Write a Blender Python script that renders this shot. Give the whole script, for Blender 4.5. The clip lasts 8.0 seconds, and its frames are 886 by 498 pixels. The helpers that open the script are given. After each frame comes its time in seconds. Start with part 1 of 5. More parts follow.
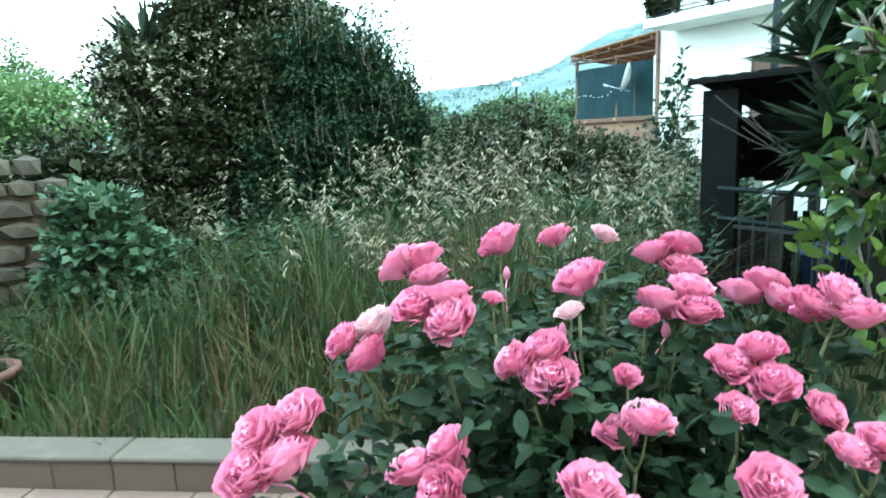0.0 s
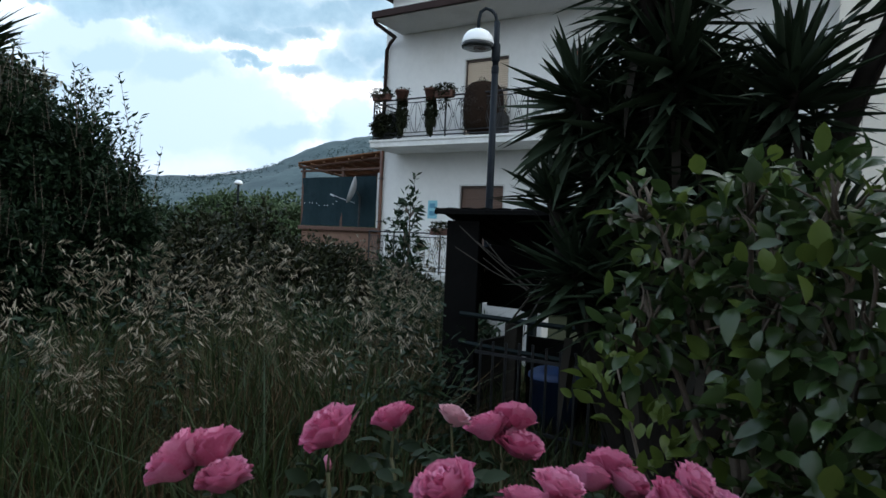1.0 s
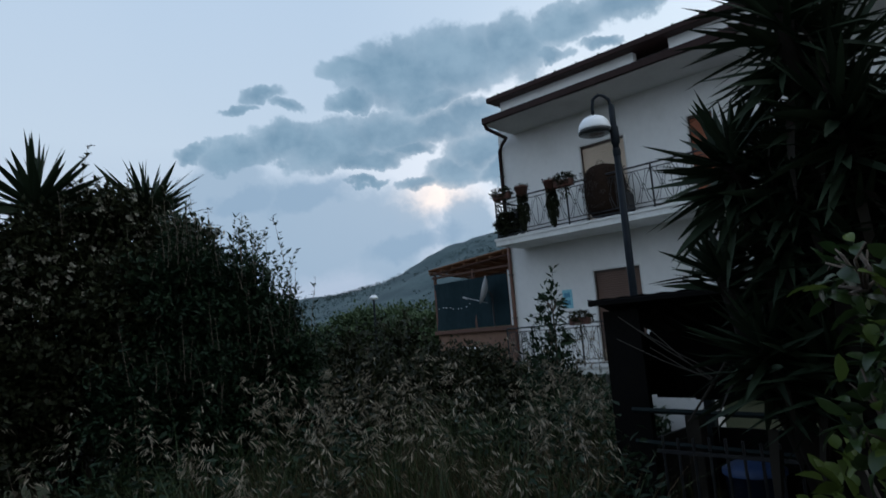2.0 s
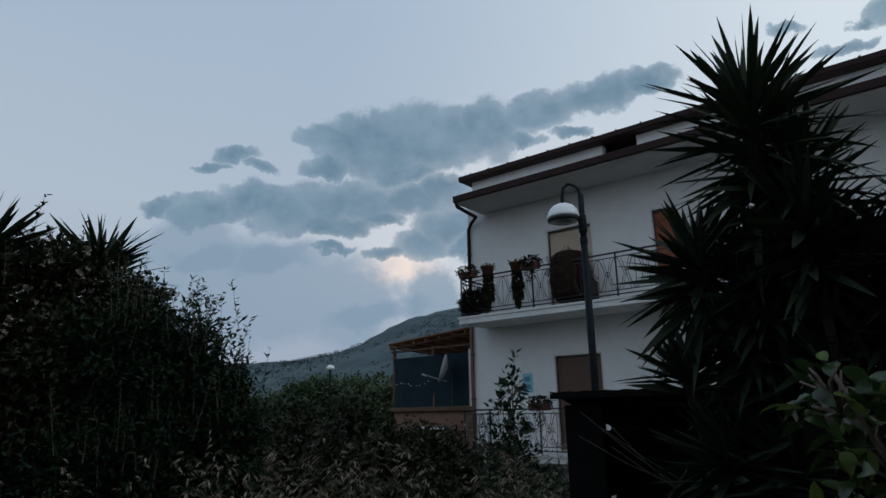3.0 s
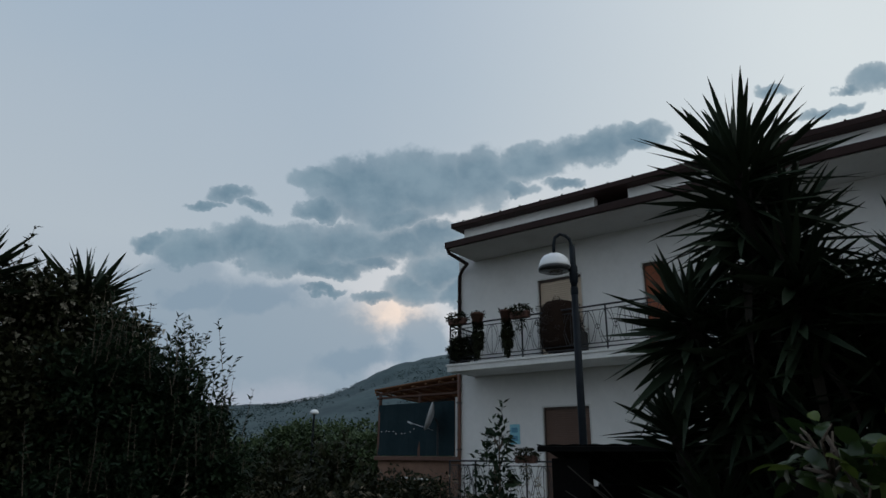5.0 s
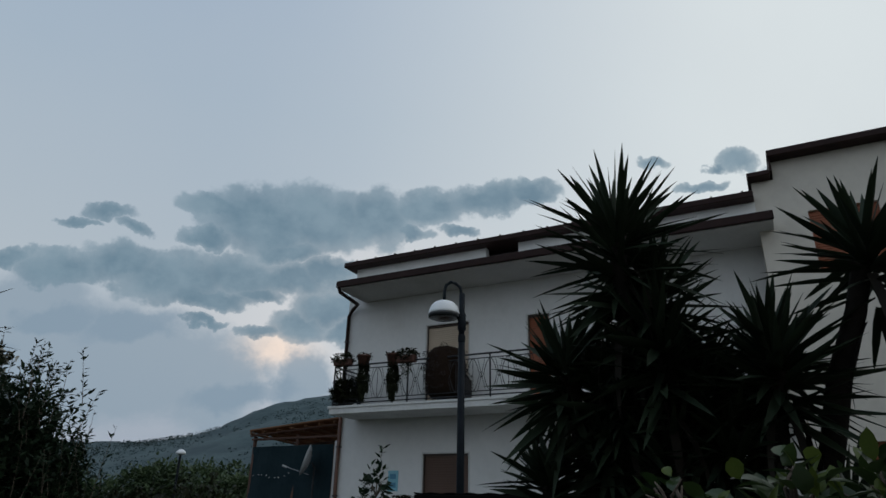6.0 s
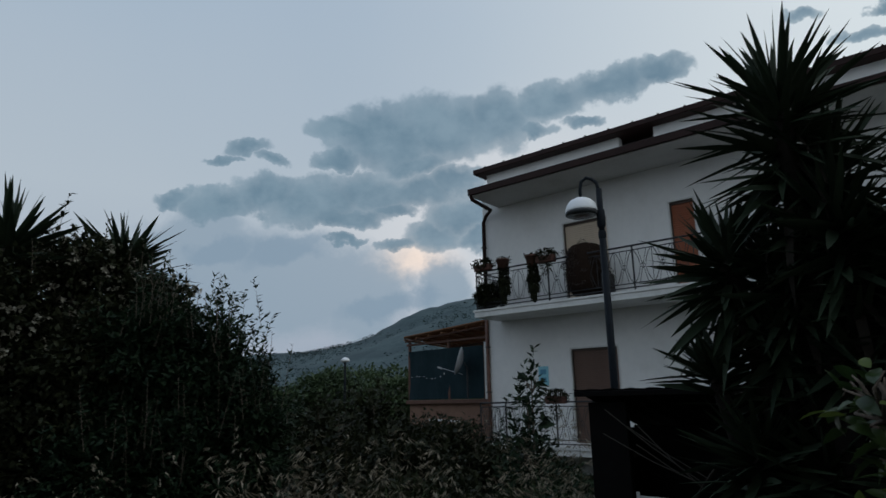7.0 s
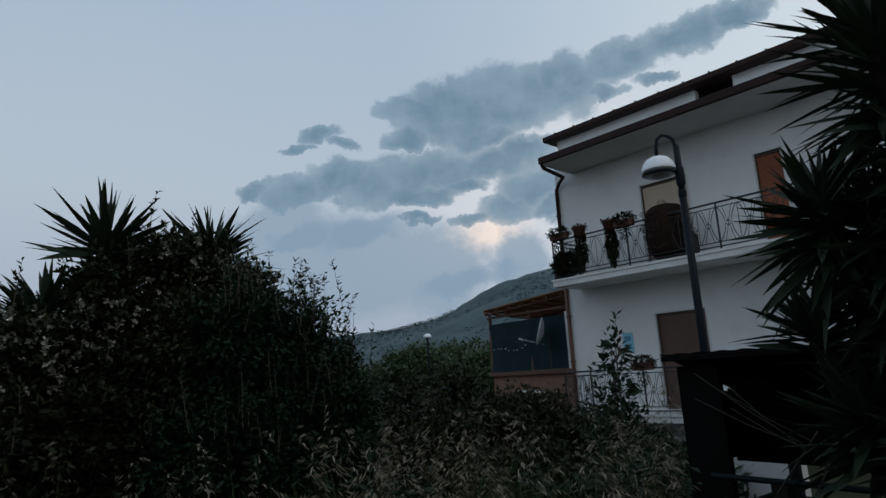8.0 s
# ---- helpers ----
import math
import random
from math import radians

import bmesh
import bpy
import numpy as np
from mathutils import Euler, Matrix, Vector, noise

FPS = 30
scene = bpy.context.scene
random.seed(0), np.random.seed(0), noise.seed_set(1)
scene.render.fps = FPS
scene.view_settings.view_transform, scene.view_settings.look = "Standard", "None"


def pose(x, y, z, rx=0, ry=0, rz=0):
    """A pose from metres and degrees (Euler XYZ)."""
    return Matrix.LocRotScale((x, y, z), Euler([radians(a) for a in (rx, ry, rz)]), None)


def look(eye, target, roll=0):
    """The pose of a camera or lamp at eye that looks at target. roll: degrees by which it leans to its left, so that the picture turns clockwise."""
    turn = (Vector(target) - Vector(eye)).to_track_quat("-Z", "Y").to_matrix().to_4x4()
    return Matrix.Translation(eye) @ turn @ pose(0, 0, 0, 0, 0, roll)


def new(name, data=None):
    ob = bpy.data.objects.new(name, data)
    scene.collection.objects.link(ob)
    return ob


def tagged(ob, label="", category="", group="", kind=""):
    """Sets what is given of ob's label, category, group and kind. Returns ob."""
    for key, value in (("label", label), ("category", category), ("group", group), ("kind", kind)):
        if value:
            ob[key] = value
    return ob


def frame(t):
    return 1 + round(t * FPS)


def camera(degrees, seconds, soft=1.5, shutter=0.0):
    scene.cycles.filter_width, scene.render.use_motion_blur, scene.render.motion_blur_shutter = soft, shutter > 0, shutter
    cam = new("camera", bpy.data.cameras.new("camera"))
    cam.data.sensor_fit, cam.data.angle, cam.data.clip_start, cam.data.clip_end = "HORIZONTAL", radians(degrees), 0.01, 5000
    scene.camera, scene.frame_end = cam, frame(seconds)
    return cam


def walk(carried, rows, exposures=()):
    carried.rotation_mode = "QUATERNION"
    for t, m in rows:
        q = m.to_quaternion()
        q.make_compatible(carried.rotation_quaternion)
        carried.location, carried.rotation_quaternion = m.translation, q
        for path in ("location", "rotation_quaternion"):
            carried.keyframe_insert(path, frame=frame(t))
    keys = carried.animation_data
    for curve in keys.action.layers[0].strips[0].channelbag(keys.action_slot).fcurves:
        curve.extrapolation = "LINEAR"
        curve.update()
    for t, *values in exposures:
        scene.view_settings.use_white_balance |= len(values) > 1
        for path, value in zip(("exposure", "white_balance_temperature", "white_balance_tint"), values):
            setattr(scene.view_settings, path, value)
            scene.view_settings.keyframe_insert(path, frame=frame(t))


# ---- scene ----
cam = camera(70.0, 8.0, soft=1.5, shutter=0.22)
PATH = [
    (0, (-0.103, -0.321, 1.531), (0.853, 1.401, 1.18), -2.5),
    (0.5, (-0.061, -0.097, 1.562), (1.201, 1.447, 1.405), 2.2),
    (1, (-0.097, 0.119, 1.65), (1.535, 1.274, 1.614), 2.5),
    (1.5, (-0.147, 0.27, 1.695), (1.398, 1.541, 1.739), -0.1),
    (2, (-0.173, 0.309, 1.715), (1.193, 1.746, 1.984), -4.6),
    (2.2, (-0.178, 0.303, 1.728), (1.177, 1.732, 2.081), -4.1),
    (3.3, (-0.085, 0.398, 1.8), (1.344, 1.684, 2.352), -0.1),
    (3.5, (-0.102, 0.388, 1.797), (1.308, 1.665, 2.414), 0.8),
    (4, (-0.126, 0.369, 1.793), (1.284, 1.621, 2.459), 1.0),
    (4.5, (-0.143, 0.366, 1.794), (1.255, 1.608, 2.504), 0.8),
    (5, (-0.094, 0.388, 1.793), (1.316, 1.659, 2.421), 0.5),
    (5.2, (-0.074, 0.401, 1.785), (1.413, 1.577, 2.422), -0.6),
    (5.75, (-0.130, 0.370, 1.796), (1.459, 1.325, 2.546), 0.7),
    (6.3, (-0.188, 0.336, 1.807), (1.351, 1.392, 2.525), 2.2),
    (6.5, (-0.227, 0.384, 1.835), (1.273, 1.566, 2.428), 1.3),
    (7, (-0.177, 0.434, 1.846), (1.223, 1.786, 2.309), -1.2),
    (7.5, (-0.156, 0.441, 1.847), (1.121, 1.922, 2.267), -2.5),
    (8, (-0.14, 0.451, 1.84), (1.093, 1.975, 2.233), -3.5),
]
EXPOSURES = [(0.0, 3.95, 6200, -20.0), (0.5, 2.5, 6450, 2.0), (1.0, 1.42, 6480, 8.0), (1.5, 1.06, 6700, 10.0), (2.0, 0.42, 6100, 9.0), (3.3, 0.03, 6350, 10.0), (4.5, 0.03, 6600, 9.0), (6.5, 0.0, 6650, 9.0), (7.5, 0.06, 6350, 9.0), (8.0, 0.08, 6350, 9.0)]
walk(cam, [(t, look(eye, target, roll)) for t, eye, target, roll in PATH], EXPOSURES)


# ---- world: dusk sky with broken cloud ----
def build_sky():
    world = bpy.data.worlds.new("dusk_sky")
    scene.world = world
    world.use_nodes = True
    nt = world.node_tree
    nt.nodes.clear()
    N, L = nt.nodes.new, nt.links.new

    def put(sock, v):
        if isinstance(v, (int, float, tuple)):
            sock.default_value = v
        else:
            L(v, sock)

    def m(op, a, b=0.0, c=0.0, clamp=False):
        n = N("ShaderNodeMath")
        n.operation, n.use_clamp = op, clamp
        for s, v in zip(n.inputs, (a, b, c)):
            put(s, v)
        return n.outputs[0]

    def dot(a, b):
        n = N("ShaderNodeVectorMath")
        n.operation = "DOT_PRODUCT"
        put(n.inputs[0], a), put(n.inputs[1], b)
        return n.outputs["Value"]

    def smooth(v, lo, hi, a=0.0, b=1.0):
        n = N("ShaderNodeMapRange")
        n.interpolation_type = "SMOOTHSTEP"
        put(n.inputs[0], v)
        for i, k in enumerate((lo, hi, a, b)):
            put(n.inputs[i + 1], k)
        return n.outputs[0]

    def mix(f, a, b):
        n = N("ShaderNodeMix")
        n.data_type = "RGBA"
        put(n.inputs[0], f)
        put(n.inputs[6], a if not isinstance(a, tuple) else (*a, 1)), put(n.inputs[7], b if not isinstance(b, tuple) else (*b, 1))
        return n.outputs[2]

    d = N("ShaderNodeTexCoord").outputs["Generated"]
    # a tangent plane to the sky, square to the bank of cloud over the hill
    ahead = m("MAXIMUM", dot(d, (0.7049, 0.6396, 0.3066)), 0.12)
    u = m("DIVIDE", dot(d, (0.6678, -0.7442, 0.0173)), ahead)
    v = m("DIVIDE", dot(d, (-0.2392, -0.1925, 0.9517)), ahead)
    xyz = N("ShaderNodeSeparateXYZ")
    L(d, xyz.inputs[0])
    height = xyz.outputs[2]
    uv = N("ShaderNodeCombineXYZ")
    L(u, uv.inputs[0]), L(v, uv.inputs[1])

    def fbm(scale, detail, rough, shift=0.0, stretch=1.0):
        mp = N("ShaderNodeMapping")
        L(uv.outputs[0], mp.inputs[0])
        mp.inputs["Location"].default_value = (shift, shift * 0.7, shift)
        mp.inputs["Scale"].default_value = (1.0, stretch, 1.0)
        n = N("ShaderNodeTexNoise")
        L(mp.outputs[0], n.inputs["Vector"])
        n.inputs["Scale"].default_value, n.inputs["Detail"].default_value, n.inputs["Roughness"].default_value = scale, detail, rough
        return n.outputs["Fac"]

    def warp(scale, detail, shift):
        n = N("ShaderNodeTexNoise")
        mp = N("ShaderNodeMapping")
        mp.inputs["Location"].default_value = (shift, 0.3 * shift, shift)
        L(uv.outputs[0], mp.inputs[0]), L(mp.outputs[0], n.inputs["Vector"])
        n.inputs["Scale"].default_value, n.inputs["Detail"].default_value, n.inputs["Roughness"].default_value = scale, detail, 0.62
        c = N("ShaderNodeSeparateXYZ")
        L(n.outputs["Color"], c.inputs[0])
        return m("SUBTRACT", c.outputs[0], 0.5), m("SUBTRACT", c.outputs[1], 0.5)

    billow, fine, wide = fbm(11.0, 6.0, 0.6, 3.1, 1.3), fbm(30.0, 5.0, 0.58, 7.7), fbm(2.2, 3.0, 0.5, 1.3)
    (wu, wv), (fu, fv) = warp(6.5, 3.0, 2.0), warp(20.0, 4.0, 9.0)
    cu = m("ADD", u, m("ADD", m("MULTIPLY", wu, 0.06), m("MULTIPLY", fu, 0.05)))
    cv = m("ADD", v, m("ADD", m("MULTIPLY", wv, 0.05), m("MULTIPLY", fv, 0.05)))

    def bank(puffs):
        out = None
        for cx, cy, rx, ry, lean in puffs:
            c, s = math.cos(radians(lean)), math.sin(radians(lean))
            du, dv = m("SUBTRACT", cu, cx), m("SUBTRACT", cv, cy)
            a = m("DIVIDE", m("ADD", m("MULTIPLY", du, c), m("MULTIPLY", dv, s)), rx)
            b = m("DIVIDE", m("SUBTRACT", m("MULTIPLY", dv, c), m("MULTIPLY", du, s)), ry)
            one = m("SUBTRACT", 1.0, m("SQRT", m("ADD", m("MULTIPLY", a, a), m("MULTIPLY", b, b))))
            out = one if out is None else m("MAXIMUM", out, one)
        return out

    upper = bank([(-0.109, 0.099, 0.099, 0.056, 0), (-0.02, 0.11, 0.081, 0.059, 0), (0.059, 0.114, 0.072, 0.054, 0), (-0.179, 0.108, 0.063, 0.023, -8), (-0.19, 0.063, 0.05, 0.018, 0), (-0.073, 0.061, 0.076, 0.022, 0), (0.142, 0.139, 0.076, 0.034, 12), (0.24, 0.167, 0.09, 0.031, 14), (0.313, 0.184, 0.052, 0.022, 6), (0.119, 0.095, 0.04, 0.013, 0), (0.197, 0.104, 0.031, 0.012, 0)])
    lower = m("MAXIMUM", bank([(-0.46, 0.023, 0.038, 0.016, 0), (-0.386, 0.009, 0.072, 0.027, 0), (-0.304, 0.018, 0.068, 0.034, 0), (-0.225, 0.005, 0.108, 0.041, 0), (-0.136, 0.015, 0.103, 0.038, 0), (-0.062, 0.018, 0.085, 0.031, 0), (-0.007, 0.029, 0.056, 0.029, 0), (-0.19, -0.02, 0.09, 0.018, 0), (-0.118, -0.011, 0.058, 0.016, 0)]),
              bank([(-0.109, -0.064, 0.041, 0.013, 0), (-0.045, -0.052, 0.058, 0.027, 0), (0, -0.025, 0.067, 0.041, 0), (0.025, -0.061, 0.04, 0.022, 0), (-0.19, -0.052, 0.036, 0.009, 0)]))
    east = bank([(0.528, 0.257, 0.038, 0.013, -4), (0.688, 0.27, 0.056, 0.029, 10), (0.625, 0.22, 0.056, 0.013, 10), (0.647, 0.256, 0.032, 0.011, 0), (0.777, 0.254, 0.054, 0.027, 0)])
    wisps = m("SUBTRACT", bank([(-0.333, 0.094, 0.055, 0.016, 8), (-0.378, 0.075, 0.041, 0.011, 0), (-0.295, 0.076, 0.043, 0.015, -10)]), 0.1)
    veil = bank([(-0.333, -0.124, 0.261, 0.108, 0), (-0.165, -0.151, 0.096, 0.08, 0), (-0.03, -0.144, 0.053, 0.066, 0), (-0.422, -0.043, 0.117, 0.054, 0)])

    wave = m("ADD", m("MULTIPLY", m("SUBTRACT", billow, 0.5), 1.9), m("MULTIPLY", m("SUBTRACT", fine, 0.5), 0.55))
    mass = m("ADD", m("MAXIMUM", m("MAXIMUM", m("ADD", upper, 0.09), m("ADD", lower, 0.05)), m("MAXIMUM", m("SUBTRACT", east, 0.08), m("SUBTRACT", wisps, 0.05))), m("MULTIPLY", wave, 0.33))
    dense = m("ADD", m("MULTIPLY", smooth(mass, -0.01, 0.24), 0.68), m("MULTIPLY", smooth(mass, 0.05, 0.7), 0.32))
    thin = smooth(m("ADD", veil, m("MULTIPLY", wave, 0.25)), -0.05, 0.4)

    ramp = N("ShaderNodeValToRGB")
    L(height, ramp.inputs[0])
    e = ramp.color_ramp.elements
    e[0].position, e[0].color = 0.0, (0.30, 0.36, 0.45, 1)
    e[1].position, e[1].color = 1.0, (0.33, 0.42, 0.58, 1)
    for pos, col in ((0.12, (0.36, 0.415, 0.50)), (0.30, (0.415, 0.488, 0.562)), (0.55, (0.36, 0.452, 0.56))):
        k = e.new(pos)
        k.color = (*col, 1)
    sky = ramp.outputs[0]
    # the last light of the day stands low over the hill and spreads towards the house
    east_side = smooth(u, -0.25, 0.75)
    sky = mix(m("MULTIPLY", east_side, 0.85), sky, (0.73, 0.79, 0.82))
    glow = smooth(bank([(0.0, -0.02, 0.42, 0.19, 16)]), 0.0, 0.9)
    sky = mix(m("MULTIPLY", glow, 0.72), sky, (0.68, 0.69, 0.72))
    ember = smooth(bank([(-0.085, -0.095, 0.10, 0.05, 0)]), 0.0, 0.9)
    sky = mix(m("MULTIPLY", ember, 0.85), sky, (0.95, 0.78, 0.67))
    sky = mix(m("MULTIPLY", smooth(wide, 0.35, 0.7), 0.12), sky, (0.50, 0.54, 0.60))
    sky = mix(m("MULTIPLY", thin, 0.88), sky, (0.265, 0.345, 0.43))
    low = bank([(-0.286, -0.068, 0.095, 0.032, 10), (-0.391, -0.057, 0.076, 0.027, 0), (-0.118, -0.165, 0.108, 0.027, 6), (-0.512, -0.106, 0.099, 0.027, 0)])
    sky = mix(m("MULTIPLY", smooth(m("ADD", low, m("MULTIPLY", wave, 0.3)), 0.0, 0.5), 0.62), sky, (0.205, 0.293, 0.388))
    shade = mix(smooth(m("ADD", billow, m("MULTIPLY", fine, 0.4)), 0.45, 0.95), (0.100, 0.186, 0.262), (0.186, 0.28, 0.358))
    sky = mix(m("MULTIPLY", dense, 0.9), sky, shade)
    sky = mix(smooth(height, -0.02, 0.0), (0.045, 0.05, 0.045), sky)
    bg = N("ShaderNodeBackground")
    L(sky, bg.inputs[0])
    bg.inputs[1].default_value = 1.0
    L(bg.outputs[0], N("ShaderNodeOutputWorld").inputs[0])


build_sky()


# ---- materials ----
def material(name, a, b, rough=0.6, scale=8.0, bump=0.0, bump_scale=60.0, metal=0.0, islands=0.0, objects=0.0, through_light=0.0, stain=None, spec=0.5):
    """A surface whose colour wanders from a to b at a broad and a fine scale."""
    mt = bpy.data.materials.new(name)
    mt.use_nodes = True
    nt = mt.node_tree
    N, L = nt.nodes.new, nt.links.new
    bsdf = nt.nodes["Principled BSDF"]
    bsdf.inputs["Roughness"].default_value, bsdf.inputs["Metallic"].default_value = rough, metal
    bsdf.inputs["Specular IOR Level"].default_value = spec
    co = N("ShaderNodeTexCoord").outputs["Object"]

    def noise_at(sc, detail=5.0):
        n = N("ShaderNodeTexNoise")
        L(co, n.inputs["Vector"])
        n.inputs["Scale"].default_value, n.inputs["Detail"].default_value, n.inputs["Roughness"].default_value = sc, detail, 0.6
        return n.outputs["Fac"]

    def m(op, p, q):
        n = N("ShaderNodeMath")
        n.operation, n.use_clamp = op, op == "ADD"
        for s, v in zip(n.inputs, (p, q)):
            if isinstance(v, float):
                s.default_value = v
            else:
                L(v, s)
        return n.outputs[0]

    fac = m("ADD", m("MULTIPLY", noise_at(scale), 0.6), m("MULTIPLY", noise_at(scale * 9), 0.4))
    r = N("ShaderNodeMapRange")
    L(fac, r.inputs[0])
    r.inputs[1].default_value, r.inputs[2].default_value = 0.3, 0.7
    fac = r.outputs[0]
    for amount, node, sock in ((islands, "ShaderNodeNewGeometry", "Random Per Island"), (objects, "ShaderNodeObjectInfo", "Random")):
        if amount:
            fac = m("ADD", m("MULTIPLY", fac, 1.0 - amount), m("MULTIPLY", N(node).outputs[sock], amount))
    mx = N("ShaderNodeMix")
    mx.data_type = "RGBA"
    L(fac, mx.inputs[0])
    mx.inputs[6].default_value, mx.inputs[7].default_value = (*a, 1), (*b, 1)
    col = mx.outputs[2]
    if stain:
        colour, size, amount = stain
        r2 = N("ShaderNodeMapRange")
        L(noise_at(size, 7.0), r2.inputs[0])
        r2.inputs[1].default_value, r2.inputs[2].default_value, r2.inputs[4].default_value = 0.52, 0.75, amount
        m2 = N("ShaderNodeMix")
        m2.data_type = "RGBA"
        L(r2.outputs[0], m2.inputs[0]), L(col, m2.inputs[6])
        m2.inputs[7].default_value = (*colour, 1)
        col = m2.outputs[2]
    L(col, bsdf.inputs["Base Color"])
    if bump:
        bp = N("ShaderNodeBump")
        bp.inputs["Strength"].default_value, bp.inputs["Distance"].default_value = bump, 0.01
        L(noise_at(bump_scale), bp.inputs["Height"])
        L(bp.outputs[0], bsdf.inputs["Normal"])
    if through_light:
        tr, ms = N("ShaderNodeBsdfTranslucent"), N("ShaderNodeMixShader")
        L(col, tr.inputs[0])
        ms.inputs[0].default_value = through_light
        L(bsdf.outputs[0], ms.inputs[1]), L(tr.outputs[0], ms.inputs[2])
        L(ms.outputs[0], nt.nodes["Material Output"].inputs[0])
    return mt


